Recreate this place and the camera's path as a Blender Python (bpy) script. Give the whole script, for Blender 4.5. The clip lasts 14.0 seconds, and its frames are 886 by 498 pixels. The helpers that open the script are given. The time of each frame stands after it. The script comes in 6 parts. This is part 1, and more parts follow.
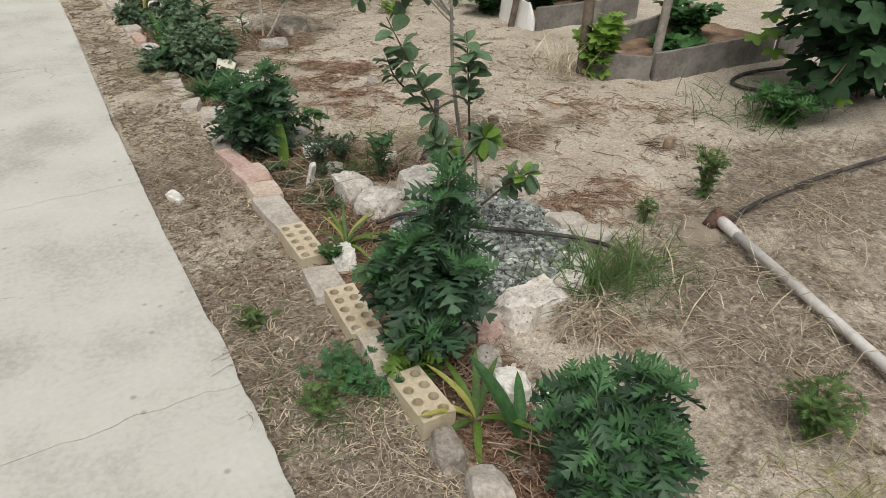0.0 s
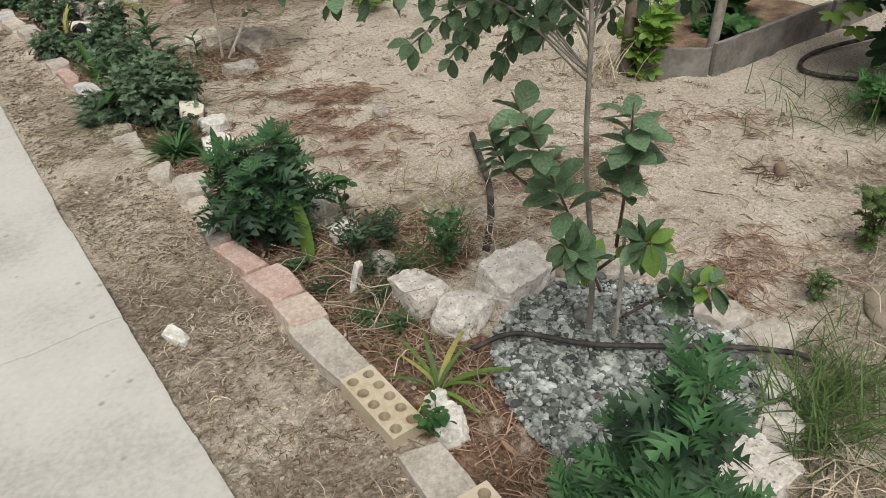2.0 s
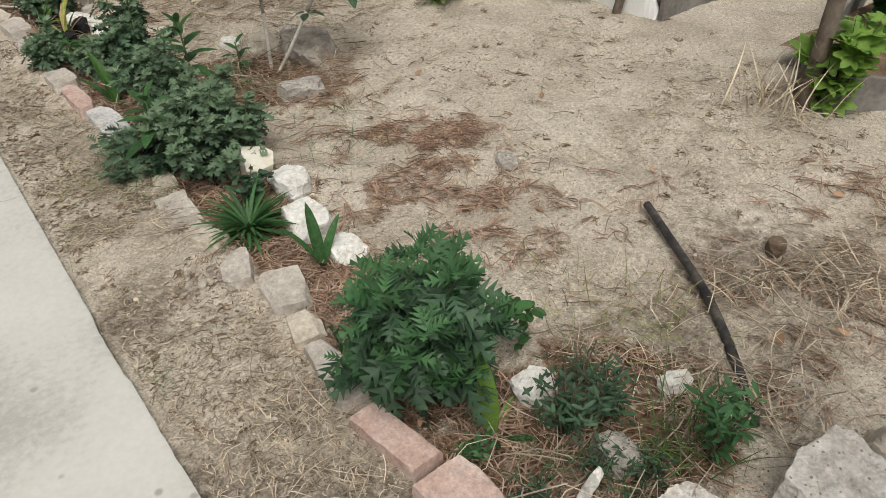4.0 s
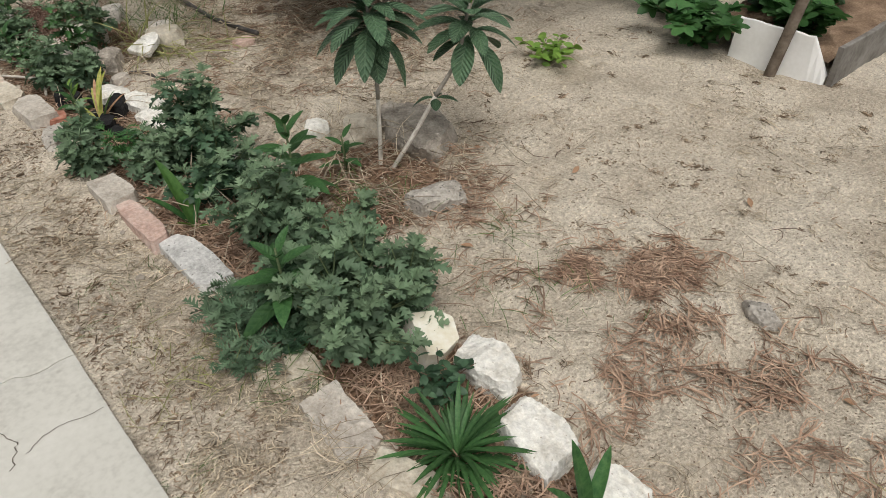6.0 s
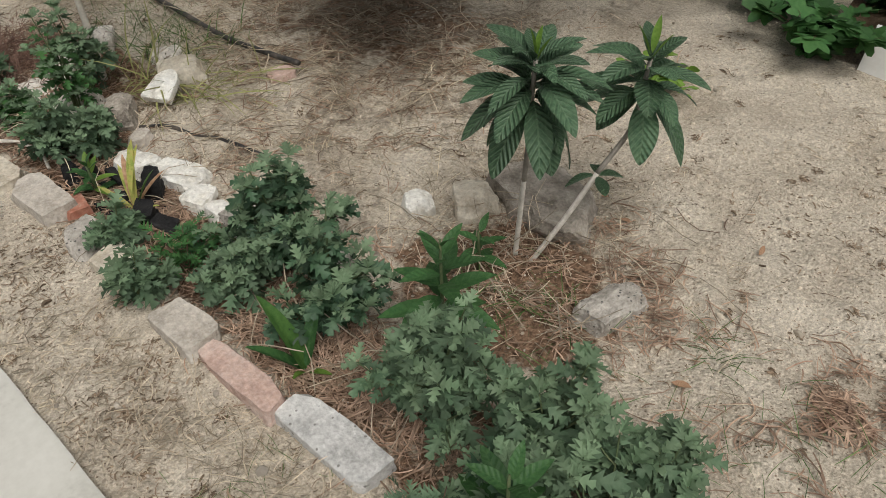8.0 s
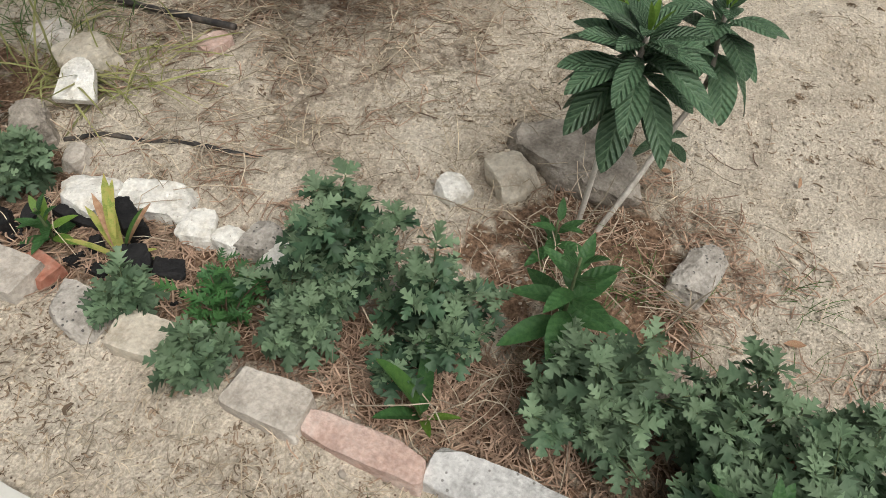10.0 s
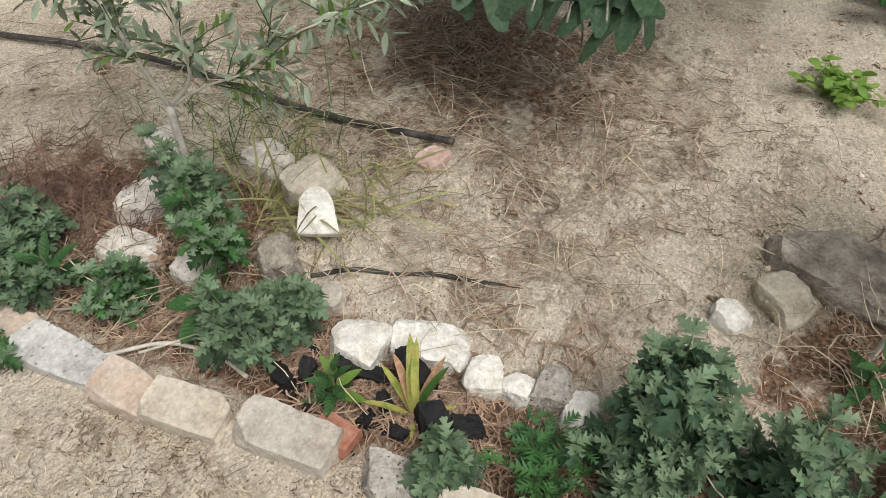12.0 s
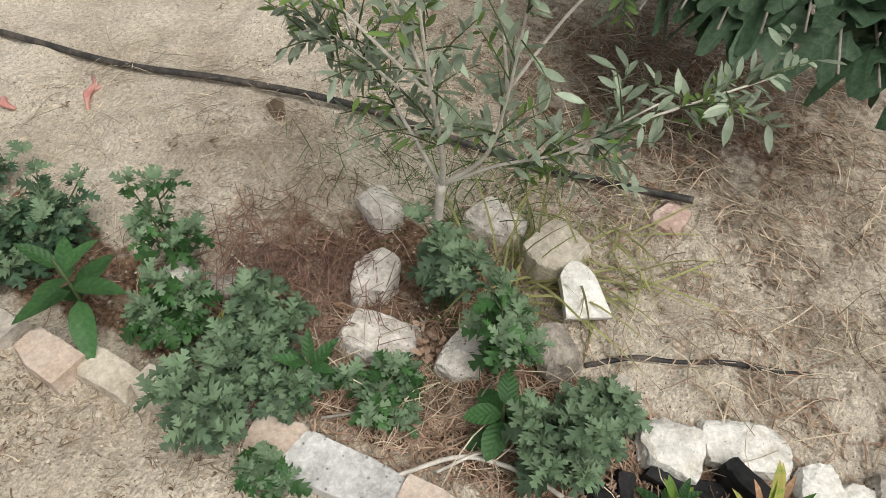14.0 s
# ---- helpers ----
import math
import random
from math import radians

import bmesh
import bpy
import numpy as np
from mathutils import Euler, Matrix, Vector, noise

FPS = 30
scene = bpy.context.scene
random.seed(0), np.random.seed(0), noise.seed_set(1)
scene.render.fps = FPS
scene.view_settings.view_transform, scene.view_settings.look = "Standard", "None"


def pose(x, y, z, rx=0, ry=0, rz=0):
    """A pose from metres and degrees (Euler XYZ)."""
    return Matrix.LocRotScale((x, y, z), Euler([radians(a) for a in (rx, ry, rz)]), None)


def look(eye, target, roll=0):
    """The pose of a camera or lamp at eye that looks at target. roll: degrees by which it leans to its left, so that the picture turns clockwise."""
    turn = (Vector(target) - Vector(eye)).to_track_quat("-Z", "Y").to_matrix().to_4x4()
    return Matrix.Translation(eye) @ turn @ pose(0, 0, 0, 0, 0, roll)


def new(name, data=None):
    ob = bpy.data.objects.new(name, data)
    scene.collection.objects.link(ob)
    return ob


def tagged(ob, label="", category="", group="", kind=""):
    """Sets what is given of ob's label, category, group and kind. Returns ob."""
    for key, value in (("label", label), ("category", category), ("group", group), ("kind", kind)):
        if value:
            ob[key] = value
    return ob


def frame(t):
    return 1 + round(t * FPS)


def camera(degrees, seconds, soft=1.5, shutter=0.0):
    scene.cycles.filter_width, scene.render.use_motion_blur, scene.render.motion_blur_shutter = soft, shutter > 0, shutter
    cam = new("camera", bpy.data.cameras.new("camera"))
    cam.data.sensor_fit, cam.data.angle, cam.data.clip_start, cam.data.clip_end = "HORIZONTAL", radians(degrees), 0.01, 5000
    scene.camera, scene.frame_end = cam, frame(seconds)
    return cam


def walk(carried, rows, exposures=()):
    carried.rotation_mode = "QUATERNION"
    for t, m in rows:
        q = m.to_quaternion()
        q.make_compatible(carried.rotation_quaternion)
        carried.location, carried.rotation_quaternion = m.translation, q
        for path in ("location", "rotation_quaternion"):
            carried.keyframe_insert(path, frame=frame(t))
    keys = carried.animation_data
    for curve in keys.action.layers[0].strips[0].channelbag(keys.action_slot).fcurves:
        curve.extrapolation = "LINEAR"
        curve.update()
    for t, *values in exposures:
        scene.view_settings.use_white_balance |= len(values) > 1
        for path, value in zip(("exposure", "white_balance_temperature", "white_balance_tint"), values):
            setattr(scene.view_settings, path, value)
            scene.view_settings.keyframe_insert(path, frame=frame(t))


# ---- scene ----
cam = camera(65.0, 14.0, soft=0.4)
PATH = [
    (0, (-0.022, -0.02, 1.366), (0.835, 1.451, 0.316), 0.7),
    (0.5, (0.004, 0.201, 1.356), (0.954, 1.536, 0.209), 3.0),
    (1, (-0.042, 0.462, 1.374), (1.037, 1.709, 0.242), 1.9),
    (1.5, (-0.039, 0.743, 1.368), (0.946, 2.077, 0.25), -0.7),
    (2, (0.048, 1.011, 1.381), (1.001, 2.352, 0.244), -3.0),
    (2.5, (0.043, 1.27, 1.366), (1.097, 2.486, 0.177), -0.3),
    (3, (0.016, 1.552, 1.395), (1.072, 2.737, 0.178), -0.8),
    (3.5, (0.074, 1.878, 1.38), (1.044, 3.137, 0.165), -2.6),
    (3.7, (0.1, 1.994, 1.378), (1.062, 3.24, 0.144), -2.1),
    (5.8, (0.109, 3.225, 1.365), (1.142, 4.412, 0.13), 2.3),
    (6, (0.08, 3.344, 1.366), (1.135, 4.507, 0.128), -0.7),
    (6.5, (0.033, 3.593, 1.389), (1.095, 4.699, 0.104), 0.2),
    (7, (0.094, 3.868, 1.396), (1.142, 5.058, 0.177), -1.8),
    (9.3, (0.161, 4.777, 1.43), (1.296, 5.431, -0.082), 4.4),
    (9.5, (0.165, 4.85, 1.437), (1.275, 5.518, -0.086), 3.7),
    (10, (0.08, 5.069, 1.437), (1.271, 5.519, -0.106), 5.1),
    (10.5, (0.068, 5.201, 1.421), (1.273, 5.509, -0.146), 7.5),
    (11, (0.145, 5.351, 1.416), (1.383, 5.626, -0.131), 7.1),
    (11.5, (0.128, 5.555, 1.444), (1.391, 5.897, -0.068), 8.5),
    (12, (0.048, 5.829, 1.508), (1.285, 6.352, 0.025), 1.4),
    (12.5, (0.033, 6.056, 1.51), (1.211, 6.644, 0.005), 2.4),
    (13, (0.106, 6.266, 1.506), (1.205, 6.908, -0.036), -0.3),
    (13.5, (0.133, 6.47, 1.513), (1.275, 6.989, -0.044), 3.4),
    (14, (0.056, 6.722, 1.54), (1.267, 7.134, 0.003), 3.9),
]
walk(cam, [(t, look(eye, target, roll)) for t, eye, target, roll in PATH],
     exposures=[(0.0, 0.03), (3.5, 0.08), (6.0, 0.05), (7.0, -0.15), (9.3, 0.14), (14.0, 0.27)])

# ---- light: a bright overcast sky ----
world = bpy.data.worlds.new("overcast_sky")
scene.world = world
world.use_nodes = True
wn = world.node_tree
sky = wn.nodes.new("ShaderNodeTexSky")
sky.sky_type, sky.sun_disc = "NISHITA", False
sky.sun_elevation, sky.sun_rotation = radians(62), radians(210)
sky.dust_density = 6.0
haze = wn.nodes.new("ShaderNodeHueSaturation")
haze.inputs["Saturation"].default_value = 0.12
wn.links.new(sky.outputs[0], haze.inputs["Color"])
wn.links.new(haze.outputs[0], wn.nodes["Background"].inputs[0])
wn.nodes["Background"].inputs[1].default_value = 0.09
sun = new("sun", bpy.data.lights.new("sun", "SUN"))
sun.data.energy, sun.data.angle, sun.data.color = 1.5, radians(46), (1.0, 0.96, 0.9)
sun.matrix_world = look((0, 0, 10), (1.3, 2.2, 5.0))

# ---- small tools ----
rng = np.random.default_rng(7)


def hash2(i, j, seed):
    h = (i * 374761393 + j * 668265263 + seed * 1274126177) & 0x7FFFFFFF
    h = ((h ^ (h >> 13)) * 1274126177) & 0x7FFFFFFF
    return ((h ^ (h >> 16)) & 0xFFFF) / 65535.0


def value_noise(x, y, seed=0):
    x, y = np.asarray(x, float), np.asarray(y, float)
    i, j = np.floor(x).astype(np.int64), np.floor(y).astype(np.int64)
    u, v = x - i, y - j
    u, v = u * u * (3 - 2 * u), v * v * (3 - 2 * v)
    a, b = hash2(i, j, seed), hash2(i + 1, j, seed)
    c, d = hash2(i, j + 1, seed), hash2(i + 1, j + 1, seed)
    return (a * (1 - u) + b * u) * (1 - v) + (c * (1 - u) + d * u) * v - 0.5


def ground_z(x, y):
    """Height of the sandy soil, trodden and lumpy."""
    x, y = np.asarray(x, float), np.asarray(y, float)
    z = 0.035 * value_noise(x * 1.7, y * 1.7, 1) + 0.022 * value_noise(x * 5, y * 5, 2)
    z = z + 0.02 * value_noise(x * 12, y * 12, 3) + 0.012 * value_noise(x * 27, y * 27, 4)
    bed = np.exp(-((x - 0.82) / 0.13) ** 2) * 0.03
    z = z + 0.07 * np.exp(-np.hypot((x - 1.36) / 0.3, (y - 7.9) / 0.45) ** 2)
    far = np.clip((np.hypot(x - 1.5, y - 4) - 8) / 10, 0, 1)
    z = (z - bed) * (1 - far)
    near_slab = np.clip((x - 0.21) / 0.12, 0, 1)
    z = z * (0.3 + 0.7 * near_slab) - 0.004
    return np.where(x < 0.2, -0.07, z)


def gz(x, y):
    return float(ground_z(x, y))


def mesh_of(name, verts, faces, mats=(), smooth=True, slots=None):
    me = bpy.data.meshes.new(name)
    me.from_pydata(np.asarray(verts).tolist(), [], [tuple(f) for f in faces])
    for m in mats:
        me.materials.append(m)
    if slots is not None:
        me.polygons.foreach_set("material_index", np.asarray(slots, dtype=np.int32))
    if smooth:
        me.polygons.foreach_set("use_smooth", np.ones(len(me.polygons), dtype=bool))
    me.update()
    return me


def thing(name, label, category, group="", data=None, at=None, kind=""):
    ob = tagged(new(name, data), label, category, group, kind)
    if at is not None:
        ob.matrix_world = at
    return ob


def part(name, me, parent, label="", m=None):
    ob = new(name, me)
    ob.parent = parent
    if m is not None:
        ob.matrix_basis = m
    return tagged(ob, label)


def tube(points, radii, sides=6):
    """Verts and faces of a bent, tapered tube with closed ends."""
    pts = [Vector(p) for p in points]
    verts, faces = [], []
    ref = Vector((0.31, 0.17, 0.93))
    for k, p in enumerate(pts):
        d = (pts[min(k + 1, len(pts) - 1)] - pts[max(k - 1, 0)]).normalized()
        s = d.cross(ref)
        s = (s if s.length > 0.05 else d.cross(Vector((1, 0, 0)))).normalized()
        n = s.cross(d)
        r = radii[k] if hasattr(radii, "__len__") else radii
        for a in range(sides):
            q = p + (s * math.cos(2 * math.pi * a / sides) + n * math.sin(2 * math.pi * a / sides)) * r
            verts.append(q[:])
    for k in range(len(pts) - 1):
        for a in range(sides):
            b = (a + 1) % sides
            faces.append((k * sides + a, k * sides + b, (k + 1) * sides + b, (k + 1) * sides + a))
    faces.append(tuple(range(sides))[::-1])
    faces.append(tuple(range((len(pts) - 1) * sides, len(pts) * sides)))
    return verts, faces


def curve_points(ctrl, steps=8):
    """A smooth line through the control points."""
    c = [Vector(p) for p in ctrl]
    c = [c[0] * 2 - c[1]] + c + [c[-1] * 2 - c[-2]]
    out = []
    for i in range(1, len(c) - 2):
        for k in range(steps):
            t = k / steps
            a, b, d, e = c[i - 1], c[i], c[i + 1], c[i + 2]
            out.append(0.5 * ((2 * b) + (d - a) * t + (2 * a - 5 * b + 4 * d - e) * t * t + (3 * b - a - 3 * d + e) * t ** 3))
    out.append(c[-2])
    return out


def joined(pieces):
    verts, faces, n = [], [], 0
    for v, f in pieces:
        verts += [tuple(p) for p in v]
        faces += [tuple(i + n for i in q) for q in f]
        n += len(v)
    return verts, faces


def frames_of(pos, way, up):
    """Stacks of 3x3 axes (side, way, normal) for many leaves at once."""
    way = way / np.linalg.norm(way, axis=1, keepdims=True)
    side = np.cross(way, up)
    side /= np.linalg.norm(side, axis=1, keepdims=True) + 1e-9
    return np.stack([side, way, np.cross(side, way)], axis=2)


def many(leaf, pos, way, size, up=None):
    """One joined sheet of leaves from a leaf shape: verts and faces."""
    v, f = leaf
    v = np.asarray(v)
    n = len(pos)
    up = np.tile((0.0, 0.0, 1.0), (n, 1)) + rng.normal(0, 0.35, (n, 3)) if up is None else up
    axes = frames_of(pos, way, up)
    out = np.einsum("nij,vj->nvi", axes, v) * np.asarray(size)[:, None, None] + pos[:, None, :]
    faces = [tuple(i + k * len(v) for i in q) for k in range(n) for q in f]
    return out.reshape(-1, 3), faces


def leaf_pose(p, way, up=(0, 0, 1), size=1.0):
    w = Vector(way).normalized()
    s = w.cross(Vector(up))
    s = (s if s.length > 1e-3 else w.cross(Vector((1, 0.2, 0)))).normalized()
    n = s.cross(w)
    m = Matrix((s, w, n)).transposed().to_4x4()
    return Matrix.Translation(p) @ m @ Matrix.Scale(size, 4)


# ---- materials ----
def material(name, colours, scale=12.0, fine=90.0, rough=0.85, bump=0.3, dist=0.004, vary=0.0, island=False, spec=0.3, translucent=0.0, coords="Object", speck=None):
    """Colours: two or three base colours mixed by a broad and a fine noise. vary: how far pieces differ in brightness."""
    m = bpy.data.materials.new(name)
    m.use_nodes = True
    t = m.node_tree
    b = t.nodes["Principled BSDF"]
    b.inputs["Roughness"].default_value = rough
    b.inputs["Specular IOR Level"].default_value = spec
    tc = t.nodes.new("ShaderNodeTexCoord")
    big, small = t.nodes.new("ShaderNodeTexNoise"), t.nodes.new("ShaderNodeTexNoise")
    big.inputs["Scale"].default_value, small.inputs["Scale"].default_value = scale, fine
    big.inputs["Detail"].default_value, small.inputs["Detail"].default_value = 5.0, 4.0
    for k in (big, small):
        t.links.new(tc.outputs[coords], k.inputs["Vector"])
    add = t.nodes.new("ShaderNodeMath")
    add.operation = "MULTIPLY_ADD"
    t.links.new(small.outputs["Fac"], add.inputs[0])
    add.inputs[1].default_value = 0.45
    t.links.new(big.outputs["Fac"], add.inputs[2])
    ramp = t.nodes.new("ShaderNodeValToRGB")
    r = ramp.color_ramp
    r.elements[0].position, r.elements[1].position = 0.5, 0.95
    r.elements[0].color, r.elements[1].color = (*colours[0], 1), (*colours[-1], 1)
    if len(colours) == 3:
        r.elements.new(0.72).color = (*colours[1], 1)
    t.links.new(add.outputs[0], ramp.inputs[0])
    colour = ramp.outputs[0]
    if speck:
        vo = t.nodes.new("ShaderNodeTexVoronoi")
        vo.inputs["Scale"].default_value = speck[0]
        t.links.new(tc.outputs[coords], vo.inputs["Vector"])
        cut = t.nodes.new("ShaderNodeMapRange")
        cut.inputs["From Min"].default_value, cut.inputs["From Max"].default_value = speck[1], speck[1] + 0.06
        cut.inputs["To Min"].default_value, cut.inputs["To Max"].default_value = 1.0, 0.0
        t.links.new(vo.outputs["Distance"], cut.inputs["Value"])
        mx = t.nodes.new("ShaderNodeMix")
        mx.data_type = "RGBA"
        t.links.new(cut.outputs[0], mx.inputs["Factor"])
        t.links.new(colour, mx.inputs["A"])
        mx.inputs["B"].default_value = (*speck[2], 1)
        colour = mx.outputs["Result"]
    if vary:
        hs = t.nodes.new("ShaderNodeHueSaturation")
        src = t.nodes.new("ShaderNodeNewGeometry") if island else t.nodes.new("ShaderNodeObjectInfo")
        mr = t.nodes.new("ShaderNodeMapRange")
        mr.inputs["To Min"].default_value, mr.inputs["To Max"].default_value = 1 - vary, 1 + vary
        t.links.new(src.outputs["Random Per Island" if island else "Random"], mr.inputs["Value"])
        t.links.new(mr.outputs[0], hs.inputs["Value"])
        t.links.new(colour, hs.inputs["Color"])
        colour = hs.outputs[0]
    t.links.new(colour, b.inputs["Base Color"])
    if bump:
        bp = t.nodes.new("ShaderNodeBump")
        bp.inputs["Strength"].default_value, bp.inputs["Distance"].default_value = bump, dist
        t.links.new(add.outputs[0], bp.inputs["Height"])
        t.links.new(bp.outputs[0], b.inputs["Normal"])
    if translucent:
        tr, mix = t.nodes.new("ShaderNodeBsdfTranslucent"), t.nodes.new("ShaderNodeMixShader")
        t.links.new(colour, tr.inputs["Color"])
        mix.inputs[0].default_value = translucent
        t.links.new(b.outputs[0], mix.inputs[1])
        t.links.new(tr.outputs[0], mix.inputs[2])
        t.links.new(mix.outputs[0], t.nodes["Material Output"].inputs["Surface"])
    return m


SAND = material("sandy_soil", [(0.435, 0.37, 0.288), (0.568, 0.498, 0.398), (0.66, 0.588, 0.482)], 3.2, 110, 0.95, 1.0, 0.03, spec=0.1, speck=(62, 0.12, (0.22, 0.165, 0.12)))
CONCRETE = material("pale_concrete", [(0.42, 0.405, 0.36), (0.56, 0.545, 0.49), (0.62, 0.605, 0.55)], 2.3, 60, 0.9, 0.25, 0.003, spec=0.2, speck=(9, 0.05, (0.36, 0.34, 0.3)))
ROCKS = {
    "white": material("chalky_white_stone", [(0.6, 0.56, 0.48), (0.78, 0.755, 0.69), (0.86, 0.845, 0.79)], 16, 110, 0.9, 0.9, 0.012, speck=(60, 0.09, (0.5, 0.45, 0.38))),
    "cream": material("cream_sandstone", [(0.42, 0.355, 0.27), (0.58, 0.52, 0.42), (0.69, 0.64, 0.54)], 9, 110, 0.9, 0.6, 0.012),
    "beige": material("grey_beige_stone", [(0.37, 0.325, 0.27), (0.52, 0.47, 0.405), (0.63, 0.585, 0.52)], 9, 110, 0.9, 0.7, 0.014),
    "pink": material("pink_sandstone", [(0.45, 0.3, 0.24), (0.58, 0.425, 0.36), (0.66, 0.56, 0.5)], 8, 110, 0.9, 0.6, 0.012),
    "orange": material("orange_sandstone", [(0.48, 0.36, 0.27), (0.6, 0.49, 0.4), (0.68, 0.6, 0.52)], 8, 110, 0.9, 0.6, 0.012),
    "grey": material("grey_stone", [(0.25, 0.225, 0.19), (0.44, 0.405, 0.355), (0.58, 0.54, 0.48)], 12, 110, 0.9, 0.9, 0.018, speck=(55, 0.15, (0.13, 0.12, 0.11))),
    "bluegrey": material("blue_grey_slate", [(0.36, 0.35, 0.33), (0.57, 0.56, 0.535), (0.7, 0.685, 0.65)], 9, 110, 0.9, 0.7, 0.014, speck=(38, 0.1, (0.24, 0.23, 0.21))),
    "concrete": material("rough_concrete_lump", [(0.52, 0.465, 0.4), (0.76, 0.705, 0.63), (0.85, 0.81, 0.74)], 18, 110, 0.95, 1.0, 0.014, speck=(48, 0.13, (0.34, 0.29, 0.25))),
    "dark": material("dark_grey_boulder", [(0.19, 0.165, 0.135), (0.35, 0.31, 0.26), (0.5, 0.45, 0.385)], 12, 110, 0.9, 0.9, 0.02),
    "rust": material("weathered_red_brick", [(0.33, 0.12, 0.075), (0.42, 0.2, 0.14), (0.47, 0.38, 0.31)], 8, 60, 0.9, 0.7, 0.012),
}
BRICK = material("cream_brick", [(0.47, 0.38, 0.25), (0.58, 0.5, 0.36), (0.62, 0.55, 0.42)], 9, 80, 0.9, 0.5, 0.008)
GRAVEL = material("grey_gravel", [(0.12, 0.13, 0.118), (0.255, 0.272, 0.247), (0.44, 0.452, 0.425)], 20, 90, 0.8, 0.4, 0.004, vary=0.75, island=True)
PEBBLE = material("pale_pebble", [(0.33, 0.28, 0.22), (0.5, 0.45, 0.38)], 20, 90, 0.9, 0.4, 0.004, vary=0.35, island=True)
STRAW = material("dry_straw", [(0.44, 0.365, 0.25), (0.7, 0.61, 0.45)], 20, 120, 0.8, 0.0, vary=0.4, island=True, spec=0.2)
RUSSET = material("russet_needles", [(0.235, 0.145, 0.098), (0.48, 0.345, 0.25)], 20, 120, 0.8, 0.0, vary=0.45, island=True, spec=0.2)
LITTER = material("brown_leaf_litter", [(0.15, 0.105, 0.07), (0.33, 0.25, 0.175)], 20, 120, 0.9, 0.0, vary=0.5, island=True, spec=0.15)
STALK = material("weathered_stalk", [(0.25, 0.195, 0.135), (0.6, 0.52, 0.395)], 20, 120, 0.8, 0.0, vary=0.5, island=True, spec=0.2)
TWIG_RED = material("red_brown_dead_twig", [(0.14, 0.08, 0.062), (0.3, 0.19, 0.145)], 20, 120, 0.85, 0.0, vary=0.4, island=True, spec=0.15)
DRYLEAF = material("dry_tan_leaf", [(0.3, 0.17, 0.1), (0.45, 0.29, 0.18)], 20, 120, 0.8, 0.0, vary=0.3, spec=0.2)
HUMUS = material("dark_bed_soil", [(0.12, 0.08, 0.052), (0.22, 0.15, 0.1), (0.36, 0.26, 0.18)], 9, 110, 0.95, 0.9, 0.012, spec=0.1)
FEATHER = material("dark_feathery_leaf", [(0.026, 0.066, 0.034), (0.085, 0.15, 0.08)], 14, 90, 0.5, 0.0, vary=0.35, island=True, translucent=0.18)
FEATHER_NEW = material("fresh_feathery_leaf", [(0.045, 0.13, 0.045), (0.1, 0.21, 0.085)], 14, 90, 0.5, 0.0, vary=0.3, island=True, translucent=0.25)
SILVER = material("grey_green_leaf", [(0.058, 0.11, 0.058), (0.145, 0.21, 0.125)], 14, 90, 0.65, 0.0, vary=0.35, island=True, translucent=0.18)
SILVER_NEW = material("silvery_young_leaf", [(0.115, 0.19, 0.1), (0.205, 0.285, 0.17)], 14, 90, 0.65, 0.0, vary=0.25, island=True, translucent=0.2)
BROAD = material("broad_green_leaf", [(0.03, 0.095, 0.03), (0.07, 0.16, 0.05)], 14, 80, 0.5, 0.15, 0.002, vary=0.3, translucent=0.25)
BROAD_IS = material("small_green_leaf", [(0.035, 0.11, 0.03), (0.08, 0.18, 0.055)], 14, 80, 0.5, 0.0, vary=0.35, island=True, translucent=0.25)
LIME = material("lime_green_leaf", [(0.13, 0.25, 0.04), (0.22, 0.35, 0.07)], 14, 80, 0.5, 0.0, vary=0.25, translucent=0.3)
CANNA = material("canna_leaf", [(0.055, 0.14, 0.035), (0.11, 0.22, 0.055)], 14, 80, 0.45, 0.15, 0.002, translucent=0.25)
YELLOW = material("yellowing_leaf", [(0.24, 0.32, 0.07), (0.46, 0.46, 0.13), (0.55, 0.4, 0.15)], 9, 60, 0.55, 0.0, vary=0.2, translucent=0.25)
APPLE = material("apple_leaf", [(0.072, 0.148, 0.068), (0.18, 0.265, 0.155)], 14, 80, 0.38, 0.2, 0.002, vary=0.35, translucent=0.22)
LOQUAT = material("loquat_leaf", [(0.045, 0.1, 0.052), (0.115, 0.19, 0.105)], 14, 80, 0.38, 0.2, 0.002, vary=0.3, translucent=0.12)
FIG = material("fig_leaf", [(0.036, 0.08, 0.04), (0.09, 0.15, 0.085)], 14, 80, 0.55, 0.2, 0.002, vary=0.25, translucent=0.2)
VINE = material("vine_leaf", [(0.025, 0.06, 0.028), (0.06, 0.12, 0.05)], 14, 80, 0.5, 0.0, vary=0.4, island=True, translucent=0.2)
OLIVE = material("olive_leaf", [(0.19, 0.25, 0.165), (0.37, 0.43, 0.32)], 14, 80, 0.5, 0.0, vary=0.35, island=True, translucent=0.15)
OLIVE_NEW = material("fresh_olive_leaf", [(0.12, 0.2, 0.05), (0.19, 0.29, 0.08)], 14, 80, 0.5, 0.0, vary=0.25, island=True, translucent=0.2)
GRASS = material("green_grass", [(0.06, 0.12, 0.03), (0.13, 0.2, 0.06)], 14, 80, 0.6, 0.0, vary=0.4, island=True, translucent=0.2)
GRASS_DRY = material("yellow_green_grass", [(0.22, 0.24, 0.08), (0.38, 0.36, 0.16)], 14, 80, 0.7, 0.0, vary=0.35, island=True, translucent=0.2)
